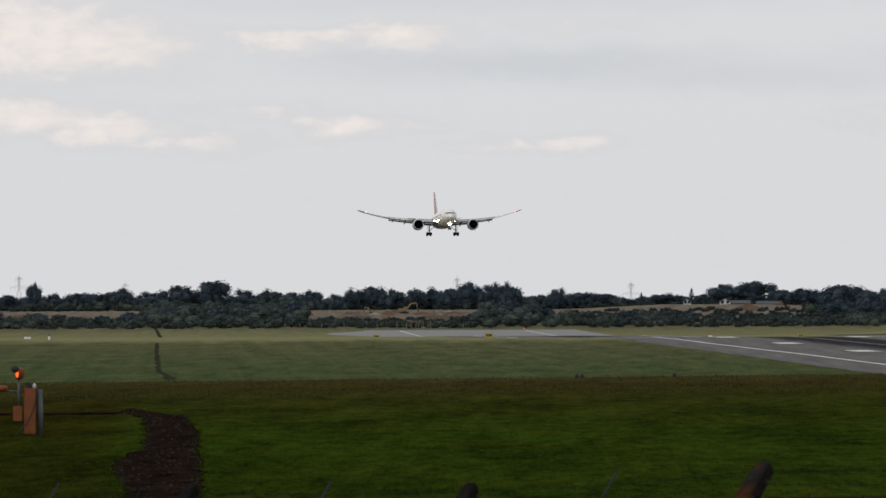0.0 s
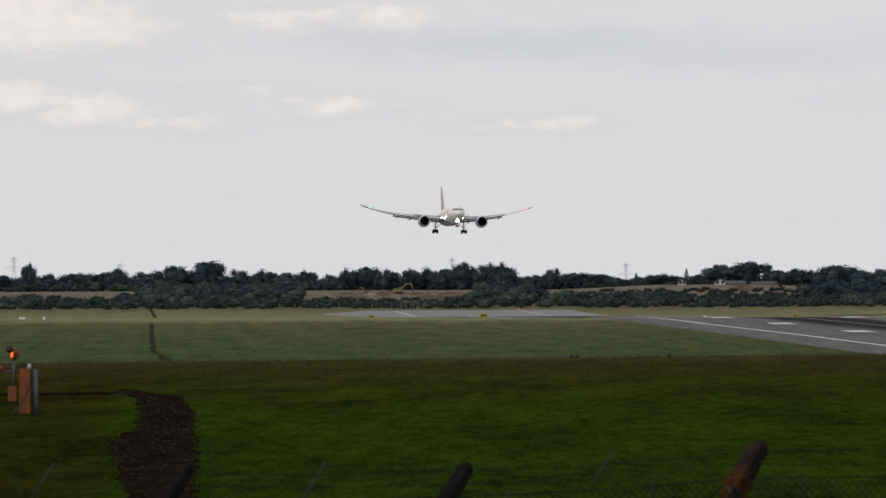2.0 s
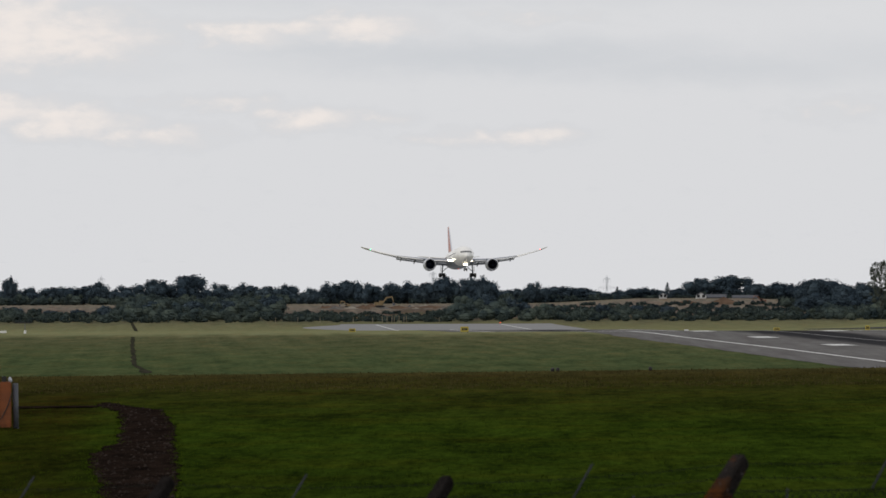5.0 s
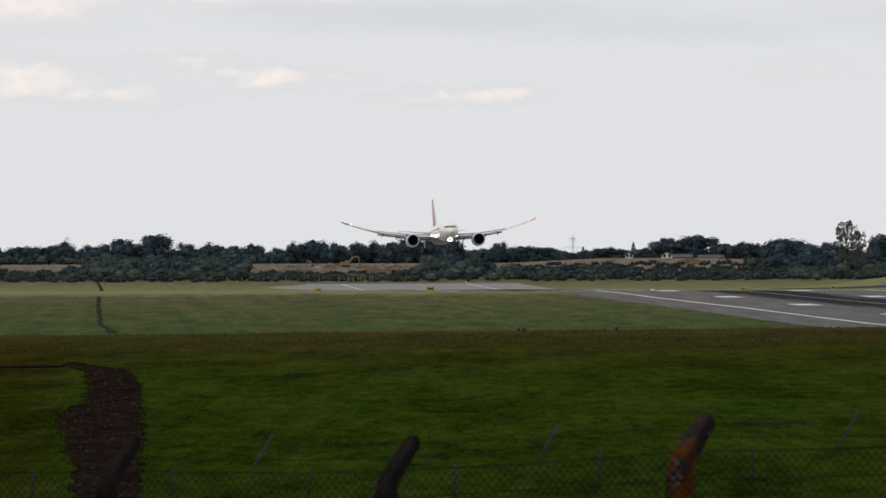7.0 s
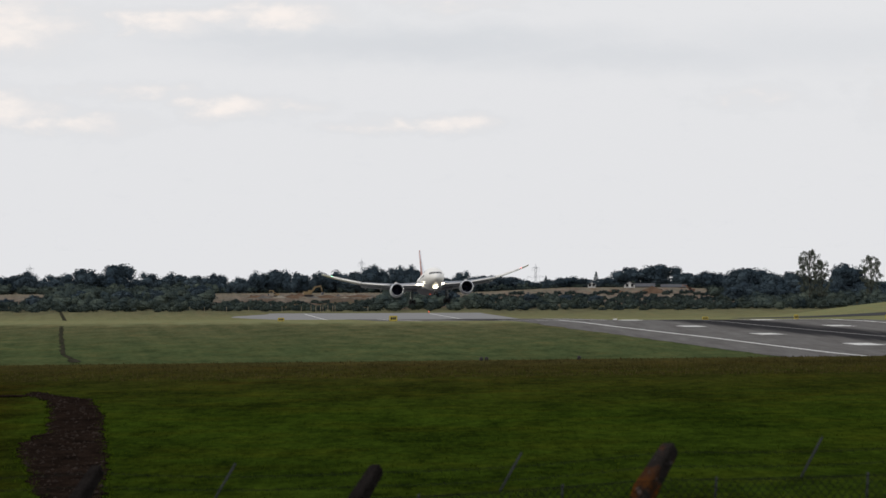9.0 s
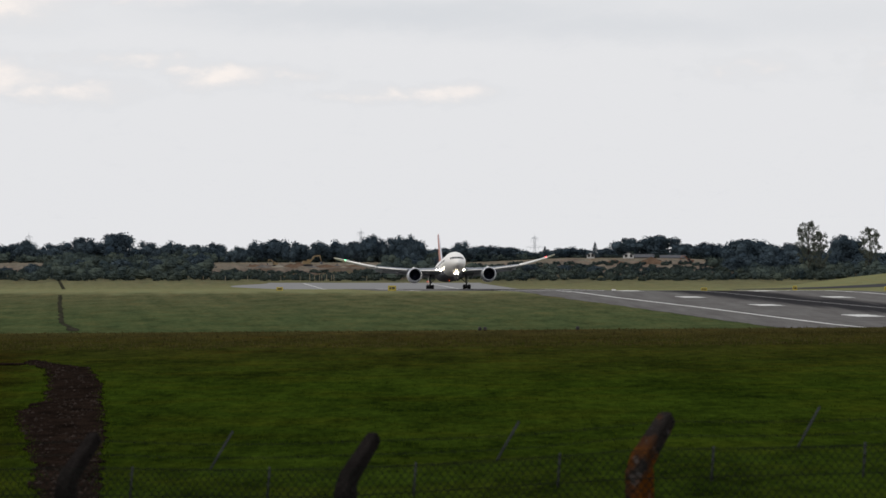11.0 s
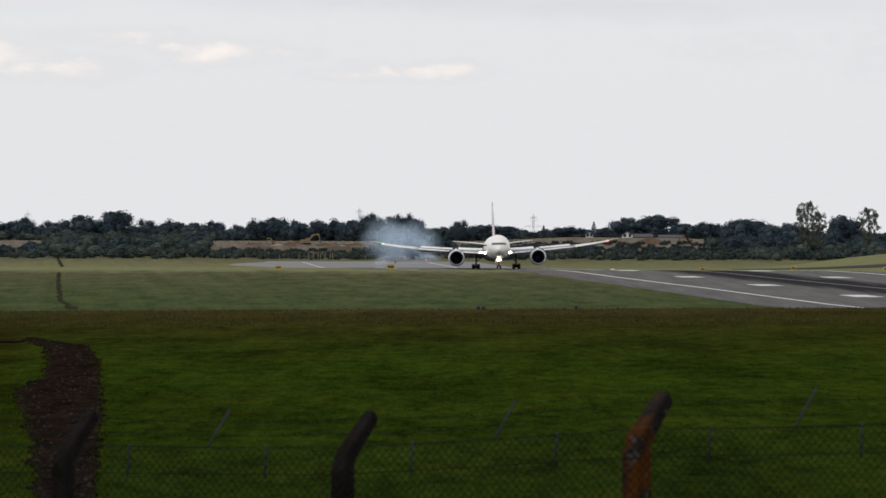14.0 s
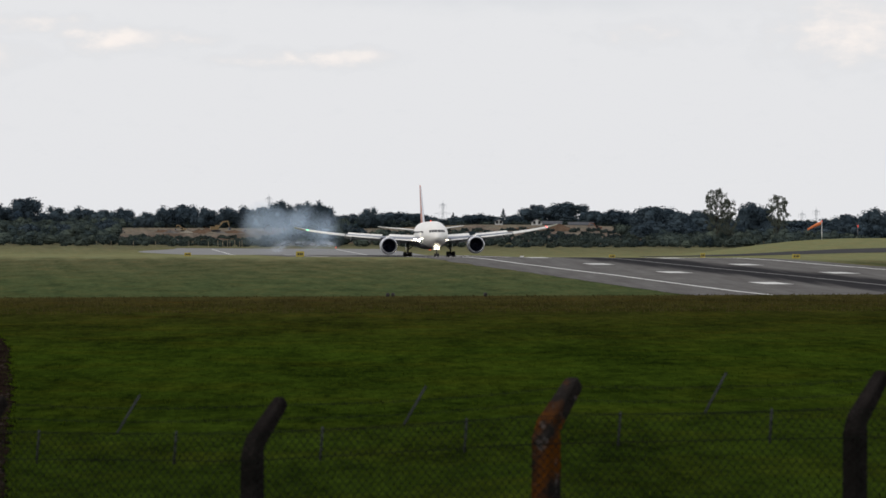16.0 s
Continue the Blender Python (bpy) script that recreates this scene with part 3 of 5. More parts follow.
airliner, hinge, spoilers, legs = make_aircraft()

# ---- tracks, roads and small airfield things ----
def wob(y, k, seed):
    return noise.noise((y * k, seed, 0.0))


EDGE_Y = (70, 126, 151, 174, 191, 207, 234, 276, 291, 302)
WEST = (-.0510, -.0514, -.0523, -.0534, -.0540, -.0507, -.0499, -.0504, -.0533, -.0520)
EAST = (-.0440, -.0439, -.0435, -.0431, -.0434, -.0436, -.0435, -.0450, -.0497, -.0515)


def west_edge(y):
    return y * float(np.interp(y, EDGE_Y, WEST)) + .22 * wob(y, .16, 2) + .16 * wob(y, .7, 3)


def east_edge(y):
    return y * float(np.interp(y, EDGE_Y, EAST)) + .16 * wob(y, .2, 4) + .13 * wob(y, .8, 5)


track = tagged(new("dirt_track", strip("dirt_track", 70, 301, west_edge, east_edge, M_DIRT, .03, .6, 6)), "bare brown soil track worn through the grass", "dirt track", kind="structure")
tagged(new("dirt_track", strip("dirt_track", 286, 291.5, lambda y: -30.0, lambda y: -15.3 + .4 * wob(y, .9, 6), M_DIRT, .03, .5, 24)), "dark bare strip running off the soil track", "dirt track", kind="structure")
DITCH_Y = (778, 815, 860, 970, 1098, 1224)
DITCH_X = (-36.4, -38.7, -41.6, -47.1, -53.4, -59.4)


def ditch(y):
    return float(np.interp(y, DITCH_Y, DITCH_X)) + .35 * wob(y, .03, 3)


tagged(new("dirt_track", strip("dirt_track", 772, 1228, lambda y: ditch(y) - .26 - .26 * wob(y, .05, 3) - .35 * math.exp(-((y - 785) / 18) ** 2), lambda y: ditch(y) + .24 + .3 * wob(y, .06, 9) + .3 * math.exp(-((y - 785) / 18) ** 2), M_DITCH, .04, 3, 3)), "narrow dark ditch line across mown grass", "dirt track", kind="structure")
tagged(new("dirt_track", strip("dirt_track", 2560, 3019, lambda y: -126.8 - .0530 * (y - 2637) - .75 + .6 * wob(y, .01, 3), lambda y: -126.8 - .0530 * (y - 2637) + .45 + .6 * wob(y, .012, 3), M_DITCH, .05, 12, 2)), "narrow dark ditch line across dry grass", "dirt track", kind="structure")
M_ROAD = material("dark_taxiway_asphalt", (.075, .075, .078), 0.9, vary=.15, scale=.1)
tagged(new("taxiway", strip("taxiway", 2040, 2110, lambda y: 70.0, lambda y: 330.0, M_ROAD, .06, 10, 20)), "dark asphalt taxiway over the grass rise", "taxiway", kind="structure")
# bare clods and stones on the track
M_STONE = leaf_material("soil_clods_and_stones", (.003, .002, .002), (.038, .029, .025), 3.0)


def clods():
    rng = random.Random(5)
    vs, fs = [], []
    for _ in range(1100):
        y = 95 * (295 / 95) ** rng.random()
        x = west_edge(y) + (east_edge(y) - west_edge(y)) * rng.random()
        s = .012 + .05 * rng.random() ** 3
        o = len(vs)
        z = height(x, y) + .03
        vs += [(x + s, y, z), (x, y + s, z), (x - s, y, z), (x, y - s, z), (x + s * .2, y, z + s * .9)]
        fs += [(o, o + 1, o + 4), (o + 1, o + 2, o + 4), (o + 2, o + 3, o + 4), (o + 3, o, o + 4)]
    ob = new("stones", mesh_of("stones", vs, fs, M_STONE))
    tagged(ob, "small pale stones on the brown soil", "stones", kind="stuff")


clods()

# broadleaf and scrub colours carry a blue tint that stands in for distance haze
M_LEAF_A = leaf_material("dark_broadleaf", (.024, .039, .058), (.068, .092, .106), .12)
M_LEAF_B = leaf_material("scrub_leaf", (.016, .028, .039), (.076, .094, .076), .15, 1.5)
M_LEAF_C = leaf_material("grey_poplar_leaf", (.060, .072, .060), (.120, .132, .105))
M_BARK = material("bark", (.06, .05, .04), 0.9, vary=.25, scale=4)
M_BLADE = leaf_material("grass_blades", (.014, .026, .002), (.046, .068, .006))
M_STRAW = leaf_material("straw_blades", (.036, .033, .010), (.080, .068, .028))


def leaf_cloud(rng, blobs, per, size, core=.74, tall=1.0):
    """Small leaf clumps scattered over a set of ellipsoids (cx, cy, cz, r), with dark cores inside."""
    vs, fs = [], []
    for cx, cy, cz, rx, rz in blobs:
        o = len(vs)
        # rough core
        k, rings = 9, 5
        for i in range(rings + 1):
            a = math.pi * i / rings
            for j in range(k):
                b = 2 * math.pi * j / k + i * .4
                q = core * rng.uniform(.88, 1.08)
                vs.append((cx + rx * q * math.sin(a) * math.cos(b), cy + rx * q * math.sin(a) * math.sin(b), cz + rz * q * math.cos(a)))
        for i in range(rings):
            for j in range(k):
                fs.append((o + i * k + j, o + i * k + (j + 1) % k, o + (i + 1) * k + (j + 1) % k, o + (i + 1) * k + j))
        for _ in range(per):
            u, b = rng.uniform(-1, 1), rng.uniform(0, 2 * math.pi)
            s = math.sqrt(1 - u * u)
            q = rng.uniform(.72, 1.1)
            p = Vector((cx + rx * q * s * math.cos(b), cy + rx * q * s * math.sin(b), cz + rz * q * u))
            d = Vector((rng.uniform(-1, 1), rng.uniform(-1, 1), rng.uniform(-1, 1))).normalized()
            e = d.orthogonal().normalized()
            g = d.cross(e)
            e, g = Vector((e.x, e.y, e.z * tall)), Vector((g.x, g.y, g.z * tall))
            w = size * rng.uniform(.5, 1.3)
            o2 = len(vs)
            vs += [p + e * w, p + g * w * .8, p - e * w, p - g * w * .7]
            fs.append((o2, o2 + 1, o2 + 2, o2 + 3))
    return vs, fs


def tree_meshes(seed, style):
    """A tree of unit height and width: trunk with limbs, crown of clumps."""
    rng = random.Random(seed)
    segs, blobs = [], []
    if style == "conifer":
        segs.append(((0, 0, 0), (0, 0, .95), .02))
        for i in range(9):
            z = .16 + .09 * i
            r = .44 * (1 - i / 9.3)
            for j in range(6):
                b = j * 1.05 + i * .5
                d = rng.uniform(.5, .75) * r
                blobs.append((d * math.cos(b), d * math.sin(b), z - .03 + rng.uniform(-.02, .02), r * .36 + .02, .035))
        per, size = 26, .022
    elif style == "poplar":
        segs.append(((0, 0, 0), (.01, 0, .9), .012))
        for i in range(120):
            z = rng.uniform(.24, .97)
            w = .46 * math.sqrt(max(0.0, 1 - ((z - .60) / .40) ** 2))
            b, d = rng.uniform(0, 6.28), math.sqrt(rng.random())
            p = (w * d * math.cos(b), w * d * math.sin(b), z)
            if i % 3 == 0:
                segs.append(((0, 0, max(.12, z - .22)), p, .004))
            blobs.append((*p, rng.uniform(.042, .078), rng.uniform(.024, .042)))
        per, size = 34, .016
    else:
        flat = style == "wide"
        segs.append(((0, 0, -.05), (.01, .01, .45), .035))
        k = 34
        for i in range(k):
            u = rng.uniform(-.55, 1)
            b = rng.uniform(0, 6.28)
            q = rng.uniform(.45, .92)
            s = math.sqrt(max(0, 1 - u * u)) if u > 0 else 1 - .25 * abs(u)
            x, y = .42 * q * s * math.cos(b), .42 * q * s * math.sin(b)
            z = (.48 if flat else .44) + u * (.36 if u > 0 else .42) * (q + .06)
            r = rng.uniform(.07, .17) * (1.05 if u < .5 else .8)
            blobs.append((x, y, z, r, r * rng.uniform(1.15, 1.6)))
            if i % 3 == 0:
                segs.append(((0, 0, .3), (x, y, z), .012))
        blobs.append((0, 0, .52, .30, .32))
        blobs.append((rng.uniform(-.1, .1), 0, .24, .34, .22))
        per, size = 120, .020
    vs, fs = leaf_cloud(rng, blobs, per, size, .3 if style == "poplar" else .60, 1.15 if style in ("round", "wide") else 1.0)
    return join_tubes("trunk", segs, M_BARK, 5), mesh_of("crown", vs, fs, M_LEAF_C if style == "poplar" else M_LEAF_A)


TREES = {}
for style, seeds in (("round", (1, 2, 3, 4)), ("wide", (5, 6, 7)), ("poplar", (8, 9)), ("conifer", (11,))):
    TREES[style] = [tree_meshes(s, style) for s in seeds]
tree_master = {}


def plant(style, i, x, y, top, width, label, group):
    g = height(x, y) - .3
    m = pose(x, y, g, 0, 0, (i * 77) % 360) @ Matrix.Diagonal((width * 1.22, width * 1.22, (top - g) * 1.13, 1))
    key = (style, i % len(TREES[style]), label)
    if key not in tree_master:
        trunk, crown = TREES[style][i % len(TREES[style])]
        ob = thing("tree", label, "tree", None, None, group)
        part("trunk", trunk, ob, "brown trunk and limbs")
        part("crown", crown, ob, "dense leafy crown")
        ob.matrix_basis = m
        tree_master[key] = ob
        return ob
    src = tree_master[key]
    made = new("tree")
    for k in ("label", "category", "group"):
        made[k] = src[k]
    for c in src.children:
        q = part(c.name.split(".")[0], c.data, made)
        q["label"] = c["label"]
    made.matrix_basis = m
    return made


GROVE_WEST = [(-236.3, 3419, 12.9, 13.6), (-230.3, 3444, 13.4, 10.9), (-218.0, 3430, 18.1, 7.1), (-209.7, 3448, 13.3, 13.7), (-197.9, 3450, 14.0, 16.4), (-186.0, 3405, 14.3, 12.2), (-179.4, 3401, 15.7, 12.9), (-171.4, 3467, 13.9, 13.7), (-157.3, 3421, 16.6, 16.8), (-141.9, 3419, 18.4, 17.4), (-154.1, 3480, 13.2, 11.0), (-130.8, 3438, 14.7, 12.3), (-120.0, 3467, 14.9, 13.7), (-109.5, 3438, 14.1, 12.3), (-102.8, 3451, 14.6, 10.9), (-92.2, 3412, 12.6, 9.7), (-84.2, 3451, 15.2, 12.0), (-77.0, 3469, 16.7, 13.8), (-68.1, 3442, 14.9, 12.0), (-60.1, 3459, 14.7, 12.1), (-51.7, 3454, 15.4, 13.7), (-42.7, 3405, 15.4, 13.5), (-36.2, 3461, 18.0, 13.7), (-26.6, 3447, 16.9, 10.9), (-21.0, 3424, 17.3, 11.9), (-17.3, 3402, 15.6, 9.7)]
GROVE_MIDDLE = [(-6.5, 3489, 12.4, 13.8), (1.9, 3458, 14.7, 11.0), (12.7, 3478, 13.5, 16.5), (21.2, 3490, 13.0, 13.8), (28.3, 3477, 11.1, 11.0), (40.5, 3494, 10.6, 11.1), (47.1, 3452, 12.6, 13.7), (53.6, 3484, 11.7, 11.1), (62.7, 3456, 12.3, 9.9), (73.1, 3495, 16.5, 16.6), (86.2, 3490, 17.6, 17.2), (95.3, 3428, 14.3, 12.0), (103.7, 3431, 14.7, 13.6), (111.0, 3437, 13.5, 10.9), (122.6, 3497, 16.3, 18.3), (131.8, 3455, 14.2, 12.1)]
GROVE_EAST = [(110.1, 3160, 14.9, 17.0), (120.2, 3134, 12.5, 12.4), (128.2, 3151, 13.6, 15.0), (148.4, 3141, 16.5, 15.4), (143.1, 3138, 11.9, 10.0), (166.8, 3157, 9.4, 15.0), (176.6, 3157, 10.3, 14.0), (186.8, 3182, 13.0, 12.6), (196.5, 3165, 15.0, 14.1), (206.7, 3184, 14.4, 15.2), (215.1, 3179, 14.0, 15.1)]
SCRUB_TOP = [(-240, 5.4), (-217, 5.6), (-206, 3.0), (-192, 5.6), (-180, 3.0), (-166, 3.2), (-155, 5.6), (-136.3, 6.4), (-121.6, 6.6), (-107.0, 6.2), (-94.5, 6.8), (-88, 3.8), (-71.5, 2.6), (-59.0, 2.3), (-40.1, 2.5), (-31, 4.5), (-24.4, 8.6), (-16.1, 9.0), (-6.7, 7.4), (3.7, 5.2), (14.2, 4.6), (24, 5.0), (35, 4.6), (45, 4.2), (58.1, 3.4), (72.7, 3.1), (93.6, 3.2), (108.2, 4.4), (129.1, 6.0), (191.8, 5.2)]
n_tree = 0
for grove, label in ((GROVE_WEST, "dark broadleaf tree behind dense scrub"), (GROVE_MIDDLE, "dark broadleaf tree on a dry field bank"), (GROVE_EAST, "dark broadleaf tree beyond the grass rise")):
    for x, y, top, width in grove:
        plant("wide" if width > 14.5 else "round", n_tree, x, y, top, width, label, "treeline")
        n_tree += 1
# lower growth between and behind the tall crowns
fill = random.Random(21)
for i in range(68):
    x = -245 + i * 6.0 + fill.uniform(-2, 2)
    if -4 < x < 60 and fill.random() < .35:
        continue
    plant("round", i, x, 3530 + fill.uniform(-20, 30), 11.6 + fill.uniform(-1.4, 1.0), fill.uniform(9, 13), "low dark tree in the far hedgerow", "far hedgerow")
for i in range(16):
    x = 104 + i * 7.2 + fill.uniform(-2, 2)
    plant("round", i + 1, x, 3130 + fill.uniform(-15, 25), 8.4 + fill.uniform(-1.2, 1.4), fill.uniform(10, 14), "low dark tree beyond the grass rise", "eastern thicket")
for i, (x, top, w) in enumerate(((130.9, 19.2, 9.0), (135.6, 15.6, 7.0), (154.1, 17.2, 8.0))):
    plant("poplar", i, x, 3062 + i * 3, top, w, "tall sparse grey-green poplar tree", "poplars")
for i, (x, top, w) in enumerate(((56.8, 14.2, 4.4), (36.0, 12.6, 3.6))):
    plant("conifer", 0, x, 3402 + i, top, w, "dark pointed conifer above the hedge", "conifers")

for i, (x, y, top, w) in enumerate(((-24.5, 3110, 9.3, 9), (-17, 3118, 9.6, 10), (-9, 3112, 8.4, 9), (-3, 3120, 6.8, 7), (-99, 3150, 9.6, 11), (-161, 3100, 5.6, 6), (-172, 3110, 4.4, 6), (-196, 3105, 5.6, 7), (-213, 3100, 6.4, 9), (-222, 3110, 6.8, 10), (-183, 3125, 4.0, 7), (-130, 3160, 7.6, 8), (-118, 3150, 7.8, 9), (-146, 3150, 7.2, 9), (27, 3110, 5.8, 6), (40, 3112, 5.4, 6), (52, 3118, 5.0, 6))):
    plant("round", i + 2, x, y, top, w, "rounded dark shrub at the airfield edge", "shrubs")


def scrub(name, label, rows, x0, x1, tops, seed, wmax=4.5):
    rng = random.Random(seed)
    vs, fs = [], []
    for yb, share in rows:
        x = x0
        while x < x1:
            y = yb + rng.uniform(-28, 28)
            g = height(x, y)
            h = max(1.0, (tops(x) - g) * share * rng.choice((.5, .75, .95, 1.1, 1.3)) * rng.uniform(.88, 1.1))
            w = max(1.7, min(wmax, h * rng.uniform(.7, 1.25)))
            blobs = [(x, y, g + h * .42, w * .95, h * .54)]
            for _ in range(6):
                r, q = w * rng.uniform(.25, .42), rng.uniform(0, 6.28)
                blobs.append((x + w * .62 * math.cos(q), y + w * .5 * math.sin(q), g + h * rng.uniform(.3, .82), r, r * rng.uniform(.8, 1.1)))
            a, b = leaf_cloud(rng, blobs, 62, .27, .74)
            o = len(vs)
            vs += a
            fs += [tuple(i + o for i in q) for q in b]
            x += w * rng.uniform(.75, 1.7)
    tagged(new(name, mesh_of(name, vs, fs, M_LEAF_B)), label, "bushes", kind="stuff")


SX, SZ = [p[0] for p in SCRUB_TOP], [p[1] for p in SCRUB_TOP]
scrub("scrub", "thick dark green bushes along the airfield edge", ((3105, 1.0), (3040, .78), (2985, .5)), SX[0] - 20, SX[-1], lambda x: float(np.interp(x, SX, SZ)), 14, 6.0)
scrub("scrub", "bushes climbing the bank below the trees", ((3190, 1.0), (3250, 1.0)), -158, -96, lambda x: 7.6, 15, 5.5)
scrub("scrub", "thicket at the foot of the western trees", ((3350, 1.0),), -250, -96, lambda x: 9.2, 18, 5.0)
scrub("scrub", "scattered low bushes on the dry slope", ((3150, 1.0), (3215, 1.0)), 6, 104, lambda x: 4.0, 23, 2.6)
scrub("scrub", "bushes on the bank below the eastern trees", ((3190, 1.0), (3260, 1.0)), 100, 235, lambda x: 8.2, 16, 3.5)
scrub("far_hedge", "low dark hedge behind the far trees", ((3462, .5), (3480, 1.0), (3540, 1.0)), -270, 260, lambda x: 10.2 if x < 0 or x > 60 else 9.0, 17, 3.6)

# ---- pylons ----
# steel base lightened to imitate haze over the distant pylons
M_STEEL = material("galvanised_steel", (.55, .58, .62), 0.9, 0, vary=.1)


def pylon_mesh():
    segs = []
    w = lambda z: 2.6 * (1 - z / 24) + .5 if z < 19 else .45
    zs = [0, 5, 9, 12.5, 15.5, 18, 20.5, 23, 25.5, 28]
    for sx in (-1, 1):
        for sy in (-1, 1):
            for a, b in zip(zs, zs[1:]):
                segs.append(((sx * w(a), sy * w(a), a), (sx * w(b), sy * w(b), b), .065))
    for a, b in zip(zs, zs[1:]):
        for s in (-1, 1):
            segs.append(((-w(a), s * w(a), a), (w(b), s * w(b), b), .035))
            segs.append(((w(a), s * w(a), a), (-w(b), s * w(b), b), .035))
    for z, r, h in ((21.5, 4.9, 1.5), (26.6, 2.0, .8)):
        for s in (-1, 1):
            segs.append(((0, 0, z), (s * r, 0, z + .3), .075))
            segs.append(((0, 0, z + h), (s * r, 0, z + .3), .06))
            for q in (.45, 1):
                segs.append(((s * r * q, 0, z + .3), (s * r * q, 0, z - 2.0), .06))
    segs.append(((0, 0, 28), (0, 0, 29.4), .07))
    return join_tubes("lattice", segs, M_STEEL, 4)


me = pylon_mesh()
for x, top in ((-307.5, 26.5), (-246.3, 22.5), (-56, 24.9), (43.8, 21.6), (258.1, 18.6), (250.0, 16.9)):
    thing("pylon", "grey lattice electricity pylon beyond the trees", "pylon", pose(x, 4700, top - 28.6, 0, 0, (x * 7) % 30 - 15), me, "pylons")

# ---- building site ----
M_YELLOW = material("dusty_yellow_paint", (.27, .19, .09), 0.6, vary=.2, scale=1)
M_ORANGE = material("orange_machine_paint", (.22, .10, .06), 0.6, vary=.2, scale=1)
M_BRICK = material("house_brick", (.16, .13, .115), 0.9, vary=.15, scale=2)
M_RENDER = material("white_render_wall", (.66, .66, .65), 0.9, vary=.06, scale=.6)
M_ROOF = material("grey_roof_tile", (.13, .135, .15), 0.9, vary=.2, scale=2)
M_SPOIL = material("red_brown_spoil", (.15, .10, .07), 0.95, vary=.25, scale=.4, bump=.5)


def excavator(x, y, turn, paint, label, s=1.0):
    ob = thing("excavator", label, "excavator", pose(x, y, height(x, y), 0, 0, turn) @ Matrix.Diagonal((s, s, s, 1)), None, "diggers")
    for sy in (-1.25, 1.25):
        part("track", loft("track", [[(-2.1 * a, sy + e, .5 + .5 * b) for a, b in ((1, 0), (.8, .8), (0, 1), (-.8, .8), (-1, 0), (-.8, -.8), (0, -1), (.8, -.8))] for e in (-.35, .35)], M_TYRE, False), ob, "black crawler track")
    part("body", box("body", -2.6, .9, -1.4, 1.4, 1.05, 2.5, paint, .15), ob)
    cab = part("cab", box("cab", -.2, 1.5, .2, 1.4, 1.1, 3.2, paint, .12), ob)
    part("cab_window", box("cab_window", .2, 1.53, .3, 1.42, 2.0, 2.95, M_PANE, .04), cab, "dark cab window")
    part("boom", loft("boom", [[(px - dx, e, pz - dz), (px + dx, e, pz + dz)] + [(px + dx, e + .5, pz + dz), (px - dx, e + .5, pz - dz)] for px, pz, dx, dz, e in ((.9, 1.8, 0, .35, -.5), (3.0, 4.6, -.2, .35, -.5), (5.6, 5.0, 0, .25, -.5))], paint, False), ob, "raised boom")
    part("stick", tube("stick", (5.5, -.25, 5.2), (6.4, -.25, 2.0), .22, paint, 6), ob)
    part("bucket", loft("bucket", [[(6.0, e, 2.2), (7.0, e, 1.9), (6.7, e, .9), (5.7, e, 1.0)] for e in (-.9, .4)], M_STRUT, False), ob, "dark bucket")
    return ob


excavator(-59.5, 3240, 10, M_YELLOW, "dusty yellow excavator with raised boom on bare soil", .85)
excavator(-72.5, 3246, 165, M_YELLOW, "dusty yellow excavator working low on bare soil", .5)
excavator(91.5, 3240, 200, M_ORANGE, "dull orange excavator beside a spoil bank", .6)


M_PALE = material("pale_dug_clay", (.30, .27, .22), 0.95, vary=.25, scale=.5, bump=.5)
M_RUBBLE = material("grey_rubble", (.17, .16, .15), 0.95, vary=.3, scale=.9, bump=.5)
HEAP_LABEL = {M_SPOIL.name: "heap of red-brown dug soil", M_PALE.name: "heap of pale dug clay", M_RUBBLE.name: "heap of grey broken rubble"}


def heap(x, y, w, h, seed, mat=M_SPOIL):
    vs, fs = [], []
    k, rings = 18, 5
    g = height(x, y)
    for i in range(rings + 1):
        q = i / rings
        for j in range(k):
            a = 2 * math.pi * j / k
            r = w * q * (1 + .25 * noise.noise((math.cos(a) * 2 + seed, math.sin(a) * 2, q)))
            vs.append((r * math.cos(a), r * .6 * math.sin(a), h * (1 - q) ** 1.2 * (1 + .3 * noise.noise((a, q * 3, seed))) - .2 * q))
    for i in range(rings):
        for j in range(k):
            fs.append((i * k + j, i * k + (j + 1) % k, (i + 1) * k + (j + 1) % k, (i + 1) * k + j))
    thing("soil_mound", HEAP_LABEL[mat.name], "soil heap", pose(x, y, g), mesh_of("soil_mound", vs, fs, mat, True), "soil mounds")


for i, (x, w, h) in enumerate(((-66, 5, 1.3), (-52, 7, 1.0), (-80, 6, .9), (76, 9, 2.6), (-40, 10, .8), (62, 8, 1.4))):
    heap(x, 3225 + i * 3, w, h, i)
dig = random.Random(9)
for i in range(22):
    x = -82 + i * 2.4 + dig.uniform(-1, 1)
    heap(x, 3205 + dig.uniform(0, 75), dig.uniform(1.2, 4.2), dig.uniform(.35, 1.15), 20 + i, dig.choice((M_SPOIL, M_PALE, M_PALE, M_RUBBLE)))


